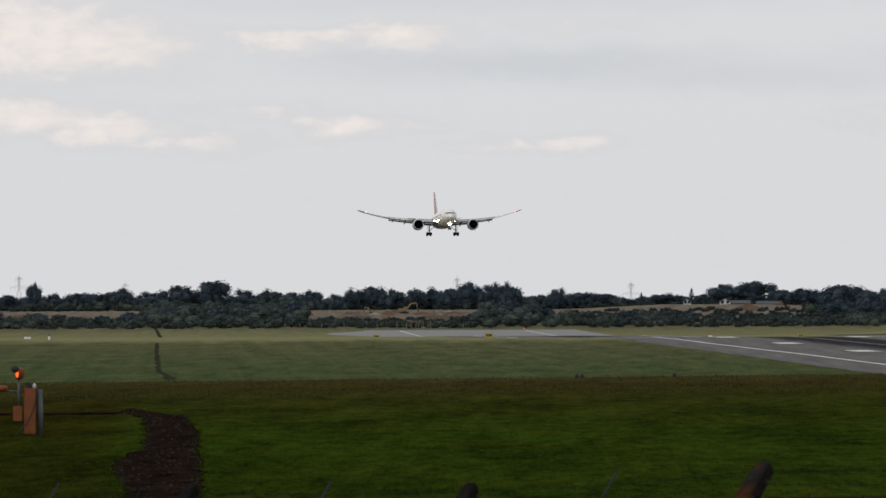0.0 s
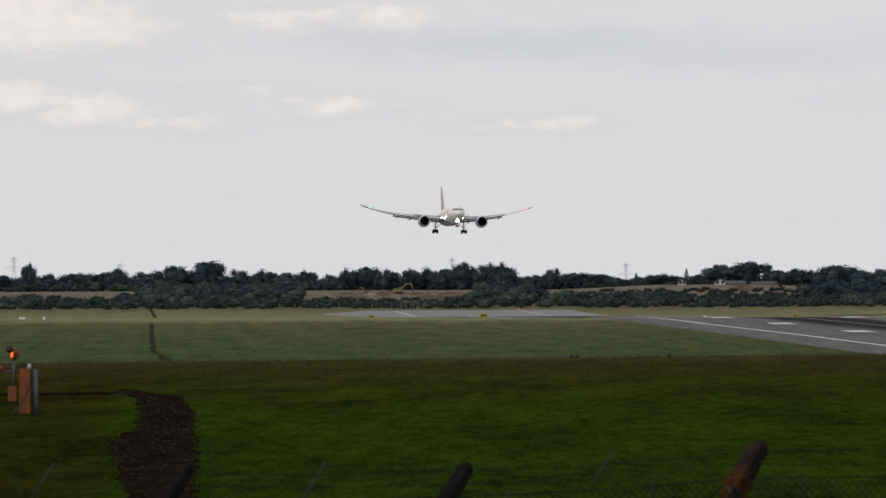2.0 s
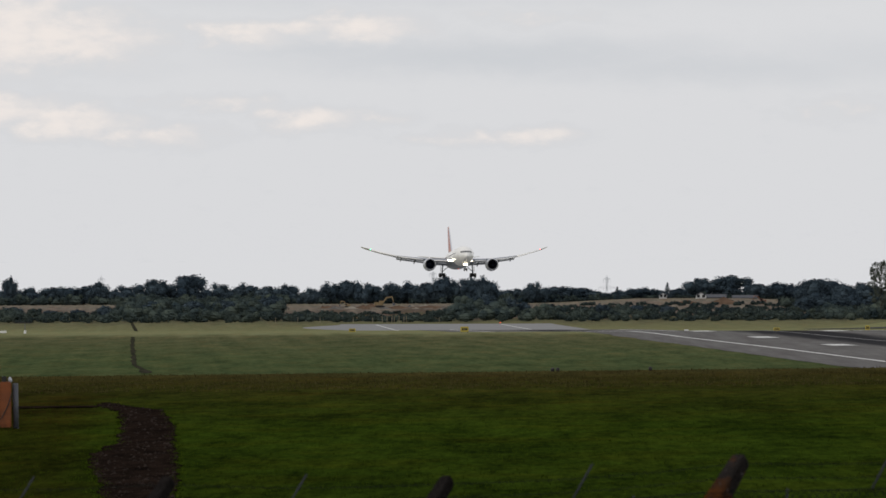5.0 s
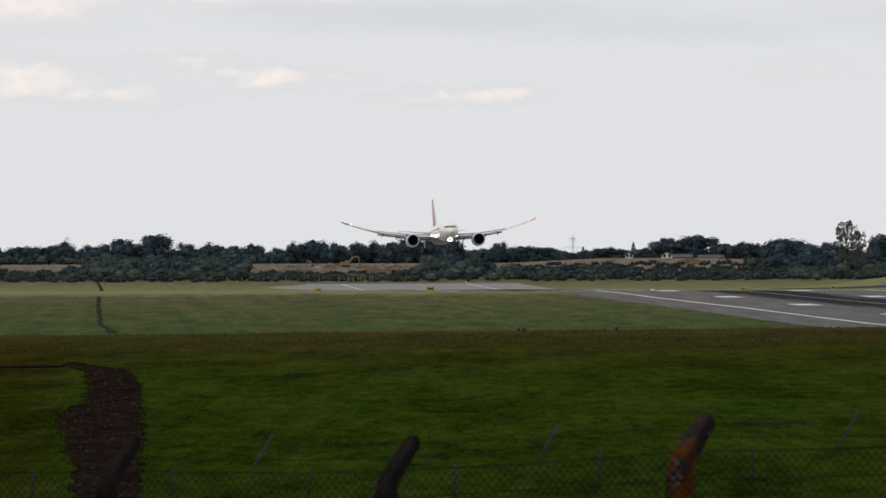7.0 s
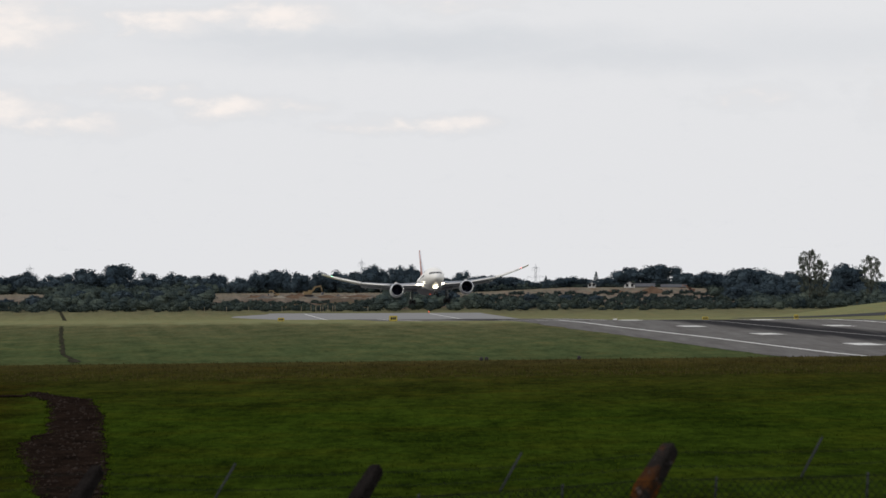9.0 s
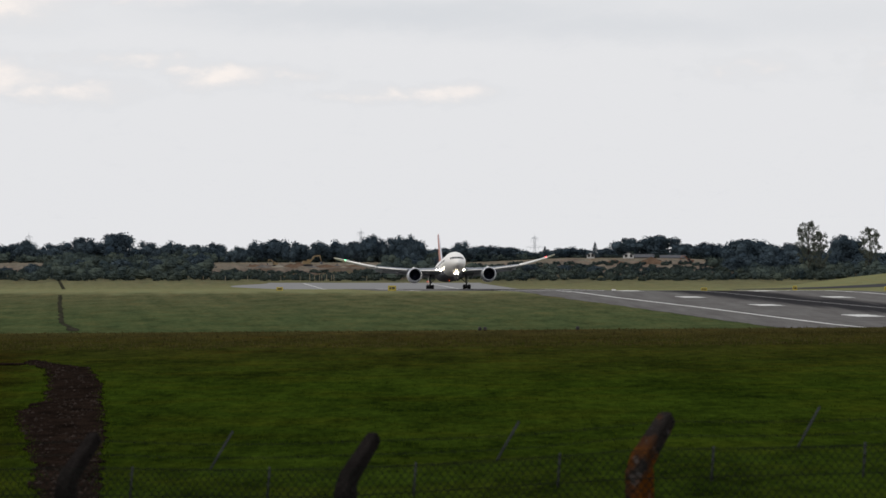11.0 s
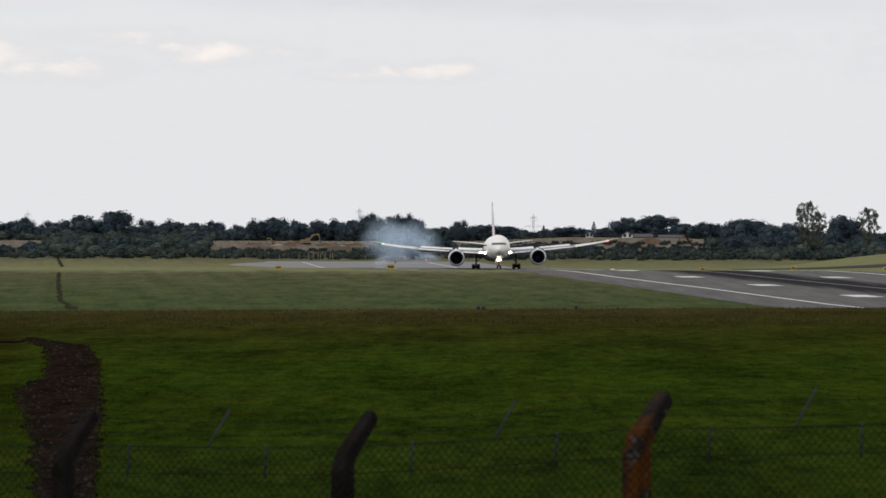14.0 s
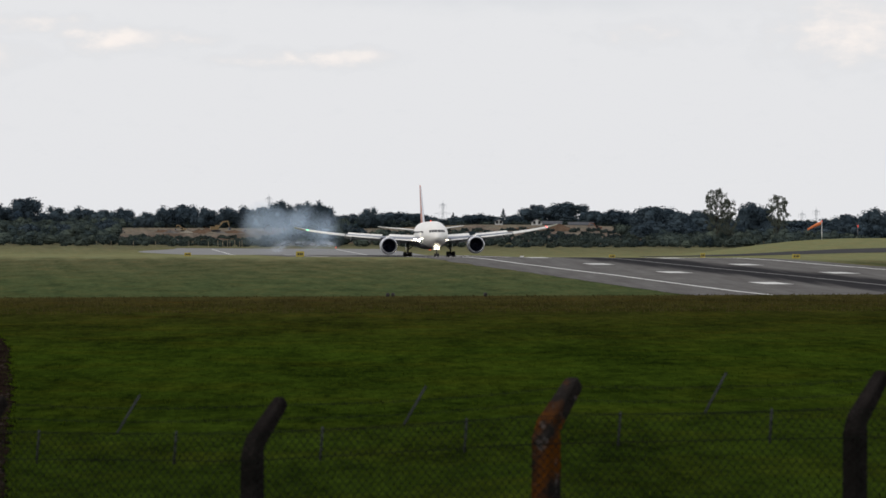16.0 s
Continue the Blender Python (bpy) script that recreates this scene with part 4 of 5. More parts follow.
def house(x, y, w, d, h, label, turn=0, wall=None):
    ob = thing("house", label, "house", pose(x, y, height(x, y) - .2, 0, 0, turn))
    wall = wall or M_RENDER
    part("wall", loft("wall", [[(-w / 2, e, 0), (w / 2, e, 0), (w / 2, e, h), (0, e, h + w * .3), (-w / 2, e, h)] for e in (-d / 2, d / 2)], wall, False), ob)
    for s in (-1, 1):
        part("roof", loft("roof", [[(0, e, h + w * .3 + .12), (0, e, h + w * .3 + .3), (s * (w / 2 + .5), e, h - .05), (s * (w / 2 + .5), e, h - .22)] for e in (-d / 2 - .4, d / 2 + .4)], M_ROOF, False), ob, "grey pitched roof")
    for dx in (-w * .25, w * .25):
        q = part("window", box("window", dx - .55, dx + .55, -d / 2 - .05, -d / 2 + .02, h * .45, h * .45 + 1.2, M_PANE, .02), ob, "dark window")
        part("sill", box("sill", dx - .65, dx + .65, -d / 2 - .16, -d / 2 - .02, h * .45 - .12, h * .45 - .02, M_RENDER), q)


house(69.6, 3350, 4.2, 7, 1.3, "small pale gabled house beyond the field")
house(76.0, 3362, 3.0, 8, .7, "low brick house with a wide grey roof", 90, M_BRICK)
house(88.0, 3362, 2.4, 10, .5, "long low brick shed with a grey roof", 90, M_BRICK)
house(54.5, 3372, 3, 5, 1.5, "small white cottage among trees")

# ---- airfield signs, markers and posts ----
M_SIGN = material("yellow_sign_face", (.42, .33, .05), 0.5, vary=.08, scale=2)
M_BLACK = material("black_paint", (.015, .015, .015), 0.6)
M_PALEWOOD = material("weathered_stake_wood", (.30, .26, .19), 0.9, vary=.2, scale=3)


def sign(x, y, w, h, label):
    ob = thing("airfield_sign", label, "sign", pose(x, y, height(x, y)), None, "airfield signs")
    part("face", box("face", -w / 2, w / 2, -.12, .12, .14, .14 + h, M_SIGN, .03), ob, "yellow face")
    for dx in (-w * .35, w * .35):
        part("foot", box("foot", dx - .05, dx + .05, -.06, .06, -.05, .15, M_STRUT), ob)
    for dx, ww in ((-w * .22, .2), (w * .02, .16), (w * .24, .22)):
        part("character_bar", box("character_bar", dx - ww * w * .5, dx + ww * w * .5, -.13, -.115, .14 + h * .3, .14 + h * .72, M_BLACK), ob, "black unreadable lettering")


sign(-10.5, 1300, 1.3, .85, "yellow airfield sign with black bars on mown grass")
sign(-35.3, 1620, 1.3, .7, "yellow airfield sign standing beside the runway")
sign(76.0, 1850, 1.0, 1.1, "yellow airfield sign on the grass rise")
sign(84.5, 1610, 1.6, .8, "wide yellow airfield sign beside the runway edge")
sign(52.2, 1740, 1.3, .7, "yellow airfield sign beyond the runway")
M_MARK = material("white_marker_board", (.74, .74, .72), 0.7, vary=.06)
for x, y, w in ((34.0, 1790, .9), (-96.6, 1500, 1.2)):
    ob = thing("marker_board", "low white marker board in the grass", "marker", pose(x, y, height(x, y)), None, "marker boards")
    part("board", box("board", -w / 2, w / 2, -.06, .06, .1, .5, M_MARK, .03), ob)
    for dx in (-w * .3, w * .3):
        part("leg", box("leg", dx - .03, dx + .03, -.03, .03, -.05, .12, M_STRUT), ob)
ob = thing("light_bar", "low dark light bar on a thin post", "airfield light", pose(-88.0, 1420, height(-88, 1420)))
part("bar", box("bar", -1.5, 1.5, -.1, .1, 1.75, 2.0, M_BLACK, .03), ob, "dark crossbar")
part("post", tube("post", (.3, 0, 0), (.3, 0, 1.8), .06, M_STRUT), ob, "grey post")
part("base", box("base", .1, .5, -.15, .15, -.05, .55, M_MARK, .04), ob, "white base")
for i in range(7):
    x = -53.5 + i * 1.45 + .25 * (i % 3)
    y = 2955
    thing("stake", "weathered wooden stake at the scrub edge", "post", pose(x, y, height(x, y) - .1, 0, (i % 3 - 1) * 2), box("stake", -.12, .12, -.12, .12, 0, 2.6 - .3 * (i % 2), M_PALEWOOD, .03), "wooden stakes")
for x in (-92, -84, -76, -57, -64, -33):
    thing("stake", "weathered wooden stake at the scrub edge", "post", pose(x, 2955, height(x, 2955) - .1), box("stake", -.1, .1, -.1, .1, 0, 2.0, M_PALEWOOD, .03), "wooden stakes")
M_BOLLARD = material("dull_dark_housing", (.02, .018, .016), 0.8)
for x, y in ((1.18, 446), (1.46, 446), (6.5, 446)):
    ob = thing("ground_light", "small dark ground light on the grass crest", "airfield light", pose(x, y, height(x, y)), None, "ground lights")
    part("housing", loft("housing", [[(r * math.cos(a * .785), r * math.sin(a * .785), z) for a in range(8)] for z, r in ((-.02, .10), (.10, .105), (.17, .09), (.21, .04))], M_BOLLARD), ob)
M_GLOWRED = material("red_obstacle_light", (.7, .05, .03), emit=(1, .08, .03), power=.45)
lx, ly = -10.8, 2900
ob = thing("runway_end_light", "small red light at the far end of the paving", "airfield light", pose(lx, ly, height(lx, ly)))
part("stem", tube("stem", (0, 0, -.1), (0, 0, .3), .07, M_STRUT), ob, "short grey stem")
part("lamp", loft("lamp", [[(.2 * r * math.cos(a * .785), .2 * r * math.sin(a * .785), z) for a in range(8)] for z, r in ((.28, .6), (.42, 1), (.65, .8), (.75, .1))], material("red_end_light_glow", (.7, .05, .03), emit=(1, .13, .06), power=.9)), ob, "red lamp")
# windsock, blown to one side
M_SOCK = material("orange_windsock_cloth", (.72, .20, .07), 0.8, vary=.12, scale=1.5)
wx, wy = 127.9, 2300
ob = thing("windsock", "orange windsock blown out on a thin pole", "windsock", pose(wx, wy, height(wx, wy)))
part("pole", tube("pole", (0, 0, -.2), (0, 0, 5.0), .09, M_MARK), ob, "thin pale pole")
part("hoop", loft("hoop", [[(-.1 + e, .55 * math.sin(a * .524), 4.75 + .55 * math.cos(a * .524)) for a in range(12)] for e in (-.04, .04)], M_STEEL), ob)
part("sock", loft("sock", [[(-.1 - 3.9 * q, r * math.sin(a * .524), 4.75 - 1.9 * q ** 1.2 + r * math.cos(a * .524)) for a in range(12)] for q, r in ((0, .52), (.25, .5), (.5, .42), (.75, .36), (1, .26))], M_SOCK, caps=False), ob, "orange cloth sock")
part("lamp", loft("lamp", [[(.16 * r * math.cos(a * .785), .16 * r * math.sin(a * .785), z) for a in range(8)] for z, r in ((5.0, .5), (5.15, 1), (5.35, .8), (5.45, .1))], M_GLOWRED), ob, "red lamp")
px, py = 141.0, 2350
ob = thing("obstacle_light_pole", "thin pole with a red obstacle light", "airfield light", pose(px, py, height(px, py)))
part("pole", tube("pole", (0, 0, -.2), (0, 0, 3.2), .1, M_STRUT), ob)
part("lamp", loft("lamp", [[(.22 * r * math.cos(a * .785), .22 * r * math.sin(a * .785), z) for a in range(8)] for z, r in ((3.2, .6), (3.4, 1), (3.7, .8), (3.85, .1))], M_GLOWRED), ob, "red lamp")

# ---- orange light unit in the near field ----
M_UNIT = material("weathered_orange_paint", (.26, .066, .007), 0.6, vary=.25, scale=3)
M_POST = material("grey_steel_post", (.10, .105, .12), 0.6, .2, vary=.2, scale=3)
M_AMBER = material("lit_amber_lens", (.9, .2, .05), emit=(1, .12, .02), power=1.6)
ux, uy = -15.24, 238
ob = thing("warning_light_unit", "weathered orange cabinet with a hooded amber lamp", "airfield light", pose(ux, uy, height(ux, uy), 0, 0, 4))
cab = part("cabinet", box("cabinet", -.20, .14, -.2, .2, .03, 1.36, M_UNIT, .03), ob, "orange cabinet")
part("door", box("door", -.17, .12, -.225, -.2, .12, 1.25, M_UNIT, .01), cab)
part("cable", join_tubes("cable", [((.16, -.24, 1.05), (.05, -.24, .7), .014), ((.05, -.24, .7), (-.12, -.24, .35), .014), ((-.12, -.24, .35), (-.45, -.24, -.02), .014)], M_BLACK, 5), ob, "black cable")
part("post", tube("post", (.27, 0, -.1), (.25, 0, 1.32), .085, M_POST, 10), ob, "grey steel post")
part("post_cap", loft("post_cap", [[(.1 + .06 * r * math.cos(a * .785), .06 * r * math.sin(a * .785), z) for a in range(8)] for z, r in ((1.34, .9), (1.42, 1), (1.48, .6), (1.5, .1))], M_STEEL), ob, "pale cap")
part("switch_box", box("switch_box", -.14, .0, -.1, .1, 1.34, 1.52, M_BLACK, .02), ob, "small black switch box")
part("junction_box", box("junction_box", -.52, -.26, -.12, .12, .40, .84, M_UNIT, .02), ob, "small orange junction box")
part("lamp_stem", tube("lamp_stem", (-.33, 0, .8), (-.35, 0, 1.62), .04, M_POST), ob)
lamp = part("lamp_body", loft("lamp_body", [[(-.33 + .15 * r * math.cos(a * .524), y, 1.78 + .19 * r * math.sin(a * .524)) for a in range(12)] for y, r in ((-.16, .95), (-.1, 1), (.1, 1), (.18, .5))], M_UNIT), ob, "orange lamp housing")
part("lens", loft("lens", [[(-.40 + .045 * r * math.cos(a * .524), y, 1.77 + .11 * r * math.sin(a * .524)) for a in range(12)] for y, r in ((-.2, .3), (-.18, .9), (-.15, 1))], M_AMBER), lamp, "lit amber lens")
part("hood", loft("hood", [[(-.46 + .12 * r * math.cos(a * .524), y, 1.92 + .11 * r * math.sin(a * .524)) for a in range(12)] for y, r in ((-.42, .8), (-.4, 1), (-.1, .9), (.0, .4))], M_BLACK), lamp, "black hood")
part("horizontal_lamp", loft("horizontal_lamp", [[(x, .09 * r * math.cos(a * .785), 1.35 + .09 * r * math.sin(a * .785)) for a in range(8)] for x, r in ((-1.0, .6), (-.96, 1), (-.72, 1), (-.66, .5))], M_UNIT), ob, "orange lamp lying level")
part("side_arm", tube("side_arm", (-1.0, .02, 1.30), (-.2, .02, 1.25), .025, M_POST), ob)

# ---- perimeter fence ----
def lichen_concrete():
    m = material("lichen_stained_concrete", (.030, .026, .024), 0.95, vary=.3, scale=5, bump=.5)
    n, l = m.node_tree.nodes, m.node_tree.links
    b = n["Principled BSDF"]
    src = b.inputs["Base Color"].links[0].from_socket
    tc, t, info = n.new("ShaderNodeTexCoord"), n.new("ShaderNodeTexNoise"), n.new("ShaderNodeObjectInfo")
    t.inputs["Scale"].default_value = 3.2
    t.inputs["Detail"].default_value = 5
    l.new(tc.outputs["Object"], t.inputs["Vector"])
    r = n.new("ShaderNodeMapRange")
    r.inputs[1].default_value, r.inputs[2].default_value = .42, .58
    l.new(t.outputs[0], r.inputs[0])
    mx = n.new("ShaderNodeMix")
    mx.data_type = "RGBA"
    mx.inputs[7].default_value = (.088, .030, .005, 1)
    l.new(r.outputs[0], mx.inputs[0])
    l.new(src, mx.inputs[6])
    # pale crust in small patches
    t3, r3, crust = n.new("ShaderNodeTexNoise"), n.new("ShaderNodeMapRange"), n.new("ShaderNodeMix")
    t3.inputs["Scale"].default_value, t3.inputs["Detail"].default_value = 9.0, 4
    l.new(tc.outputs["Object"], t3.inputs["Vector"])
    r3.inputs[1].default_value, r3.inputs[2].default_value, r3.inputs[4].default_value = .58, .68, .8
    l.new(t3.outputs[0], r3.inputs[0])
    crust.data_type = "RGBA"
    crust.inputs[7].default_value = (.085, .080, .078, 1)
    l.new(r3.outputs[0], crust.inputs[0])
    l.new(mx.outputs[2], crust.inputs[6])
    l.new(crust.outputs[2], b.inputs["Base Color"])
    return m


M_FPOST = lichen_concrete()
M_FDARK = material("dark_weathered_concrete", (.022, .019, .018), 0.95, vary=.3, scale=5, bump=.5)
M_WIRE = material("dull_dark_wire", (.012, .014, .012), 0.9, 0)
M_DROP = material("grey_steel_dropper", (.045, .048, .052), 0.9, 0)
FA = Vector((-2.99, 62.5, 0))
STEP = Vector((2.155, -1.5, 0))
OUT = Vector((.58, .81, 0))
ALONG = STEP.normalized()


def bend_height(i):
    return float(np.interp(i, (-2, 0, 1, 2, 3, 5), (4.23, 4.33, 4.36, 4.535, 4.625, 4.82)))


fence = thing("fence", "chain-link perimeter fence on cranked concrete posts with barbed wire", "fence")
for i in range(-2, 6):
    p = FA + STEP * i
    g, hb = height(p.x, p.y), bend_height(i)
    rings = []
    for c, s in ((Vector((p.x, p.y, g - .4)), .074), (Vector((p.x, p.y, hb - .06)), .068), (Vector((p.x, p.y, hb)) + OUT * .03 + Vector((0, 0, .03)), .060), (Vector((p.x, p.y, hb + .325)) + OUT * .35, .047), (Vector((p.x, p.y, hb + .345)) + OUT * .37, .036)):
        lift = OUT if c.z <= hb else (OUT * .68 - Vector((0, 0, .73))).normalized()
        s *= 1.2 if i == 2 else 1.0
        rings.append([c + ALONG * s * a + lift * s * b for a, b in ((-1, -.8), (-.8, -1), (.8, -1), (1, -.8), (1, .8), (.8, 1), (-.8, 1), (-1, .8))])
    part("fence_post", loft("fence_post", rings, M_FPOST if i == 2 else M_FDARK, False), fence, "cranked concrete post stained with orange lichen" if i == 2 else "dark weathered cranked concrete post")
for i in range(-2, 5):
    a, b = FA + STEP * i, FA + STEP * (i + 1)
    za, zb = bend_height(i), bend_height(i + 1)
    L = (b - a).length
    at = lambda s, up, out=0.0: a + (b - a) * (s / L) + OUT * out + Vector((0, 0, za + (zb - za) * (s / L) + up))
    H = 1.9
    segs = []
    gap = .0707
    for k in range(int((L + H) / gap) + 1):
        q = k * gap
        for mir in (0, 1):
            s0, u0 = (q, 0) if q < L else (L, -(q - L))
            s1, u1 = (q - H, -H) if q > H else (0, -q)
            if mir:
                s0, s1 = L - s0, L - s1
            segs.append((at(s0, u0 + .09, -.09), at(s1, u1 + .09, -.09), .0030))
    part("chain_link_mesh", join_tubes("chain_link_mesh", segs, M_WIRE, 3), fence, "dark chain-link mesh")
    part("line_wire", join_tubes("line_wire", [(at(0, -.1, -.09), at(L, -.1, -.09), .0036), (at(0, .1, -.09), at(L, .1, -.09), .003)], M_WIRE, 5), fence)
    for up, out in ((.12, .12), (.21, .23), (.31, .34)):
        wires = [(at(L * j / 8, up - .03 * math.sin(math.pi * j / 8), out), at(L * (j + 1) / 8, up - .03 * math.sin(math.pi * (j + 1) / 8), out), .0026) for j in range(8)]
        for j in range(24):
            c = at(L * (j + .5) / 24, up - .03 * math.sin(math.pi * (j + .5) / 24), out)
            wires.append((c + Vector((-.012, 0, .014)), c + Vector((.012, 0, -.014)), .0022))
        part("barbed_wire", join_tubes("barbed_wire", wires, M_WIRE, 3), fence)
    part("wire_dropper", tube("wire_dropper", at(L * .5, .10, .08), at(L * .5, .38, .36), .009, M_DROP, 6), fence, "thin grey steel dropper")
    for q in (.26, .75):
        part("wire_stay", tube("wire_stay", at(L * q, -.13, -.09), at(L * q, .12, -.06), .009, M_DROP, 6), fence, "short grey steel stay")


# ---- grass tufts ----
def tufts(name, label, mat, seed, count, y0, y1, half, hmin, hmax):
    rng = random.Random(seed)
    vs, fs = [], []
    for _ in range(count):
        y = y0 * (y1 / y0) ** rng.random()
        x = rng.uniform(-half, half) * y
        if y < 302 and west_edge(y) < x < east_edge(y):
            continue
        g = height(x, y) - .02
        for _ in range(4):
            h, b = rng.uniform(hmin, hmax), rng.uniform(0, 6.28)
            w, l = h * .16, h * rng.uniform(.1, .6)
            cx, cy = x + rng.uniform(-.12, .12), y + rng.uniform(-.3, .3)
            o = len(vs)
            vs += [(cx - w * math.sin(b), cy + w * math.cos(b), g), (cx + w * math.sin(b), cy - w * math.cos(b), g), (cx + l * math.cos(b), cy + l * math.sin(b), g + h)]
            fs.append((o, o + 1, o + 2))
    tagged(new(name, mesh_of(name, vs, fs, mat)), label, "grass", kind="stuff")


tufts("grass_tufts", "lush green grass blades in the near field", M_BLADE, 31, 14000, 75, 400, .075, .03, .09)
tufts("grass_tufts", "dry straw-coloured rough grass on the crest", M_STRAW, 32, 6000, 340, 462, .075, .05, .15)


def edge_tufts():
    rng = random.Random(41)
    vs, fs = [], []
    for _ in range(1100):
        y = 80 * (302 / 80) ** rng.random()
        s = rng.choice((-1, 1))
        x = (west_edge(y) if s < 0 else east_edge(y)) + rng.gauss(0, .06)
        g = height(x, y)
        for _ in range(6):
            h, b = rng.uniform(.02, .07), rng.uniform(0, 6.28)
            cx, cy = x + rng.uniform(-.1, .1), y + rng.uniform(-.3, .3)
            o = len(vs)
            vs += [(cx - .012 * math.sin(b), cy + .012 * math.cos(b), g), (cx + .012 * math.sin(b), cy - .012 * math.cos(b), g), (cx + .6 * h * math.cos(b), cy + .6 * h * math.sin(b), g + h)]
            fs.append((o, o + 1, o + 2))
    tagged(new("grass_tufts", mesh_of("grass_tufts", vs, fs, M_BLADE)), "grass hanging over the edges of the soil track", "grass", kind="stuff")


edge_tufts()


# ---- smoke of the tyres ----
def smoke_material(name, tint, cover_most):
    m = bpy.data.materials.new(name)
    m.use_nodes = True
    n, l = m.node_tree.nodes, m.node_tree.links
    n.remove(n["Principled BSDF"])
    body, di, tl, clear, cover = (n.new("ShaderNode" + k) for k in ("MixShader", "BsdfDiffuse", "BsdfTranslucent", "BsdfTransparent", "MixShader"))
    di.inputs[0].default_value = tl.inputs[0].default_value = tint
    body.inputs[0].default_value = .5
    l.new(di.outputs[0], body.inputs[1])
    l.new(tl.outputs[0], body.inputs[2])
    l.new(clear.outputs[0], cover.inputs[1])
    l.new(body.outputs[0], cover.inputs[2])
    l.new(cover.outputs[0], n["Material Output"].inputs[0])
    tc, ln, t = n.new("ShaderNodeTexCoord"), n.new("ShaderNodeVectorMath"), n.new("ShaderNodeTexNoise")
    flat = n.new("ShaderNodeVectorMath")
    flat.operation = "MULTIPLY"
    flat.inputs[1].default_value = (1, 0, 1)
    ln.operation = "LENGTH"
    t.inputs["Scale"].default_value = 1.3
    t.inputs["Detail"].default_value = 2.5
    l.new(tc.outputs["Object"], flat.inputs[0])
    l.new(flat.outputs[0], ln.inputs[0])
    l.new(tc.outputs["Object"], t.inputs["Vector"])
    r = n.new("ShaderNodeMapRange")
    r.interpolation_type = "SMOOTHERSTEP"
    r.inputs[1].default_value, r.inputs[2].default_value, r.inputs[3].default_value, r.inputs[4].default_value = .0, .97, cover_most, 0.0
    l.new(ln.outputs["Value"], r.inputs[0])
    k = n.new("ShaderNodeMapRange")
    k.inputs[1].default_value, k.inputs[2].default_value, k.inputs[3].default_value, k.inputs[4].default_value = .3, .7, .72, 1.1
    l.new(t.outputs[0], k.inputs[0])
    mu = n.new("ShaderNodeMath")
    mu.operation = "MULTIPLY"
    l.new(r.outputs[0], mu.inputs[0])
    l.new(k.outputs[0], mu.inputs[1])
    l.new(mu.outputs[0], cover.inputs[0])
    return m


M_SMOKE = smoke_material("thin_blue_tyre_smoke", (.64, .80, 1.0, 1), .33)
M_PUFF = smoke_material("fresh_white_tyre_smoke", (.80, .89, 1.0, 1), .32)


def puff_mesh(mat):
    vs, fs = [], []
    k, rings = 20, 8
    for i in range(rings + 1):
        a = .5 * math.pi * i / rings
        for j in range(k):
            b = 2 * math.pi * j / k
            vs.append((math.sin(a) * math.cos(b), -math.cos(a) * .8, math.sin(a) * math.sin(b)))
    for i in range(rings):
        for j in range(k):
            fs.append((i * k + j, i * k + (j + 1) % k, (i + 1) * k + (j + 1) % k, (i + 1) * k + j))
    return mesh_of("puff", vs, fs, mat, True)


smoke = thing("tyre_smoke", "pale blue-grey tyre smoke drifting over the runway", "smoke")
puffs = []
puff_fresh, puff_thin = puff_mesh(M_PUFF), puff_mesh(M_SMOKE)
rng = random.Random(77)
for i in range(18):
    fresh = i < 6
    born = 11.12 + (.05 * i if fresh else .09 * (i - 6) + .25)
    side = -1 if i % 2 else 1
    s = 2.0 + 1.2 * ((i * .41) % 1) if fresh else 4.0 + 3.4 * ((i * .31) % 1)
    ob = part("puff", puff_fresh if fresh else puff_thin, smoke)
    ob.scale = (s * 1.8, s * .8, s * .75) if fresh else (s * 1.1, s * .8, s * 1.1)
    ob.visible_shadow = False
    lift = .22 * ((i * .5698) % 1) if fresh else .06 + .8 * ((i * .5698) % 1)
    puffs.append((ob, born, side, s, 2 * ((i * .7549) % 1) - 1, lift))

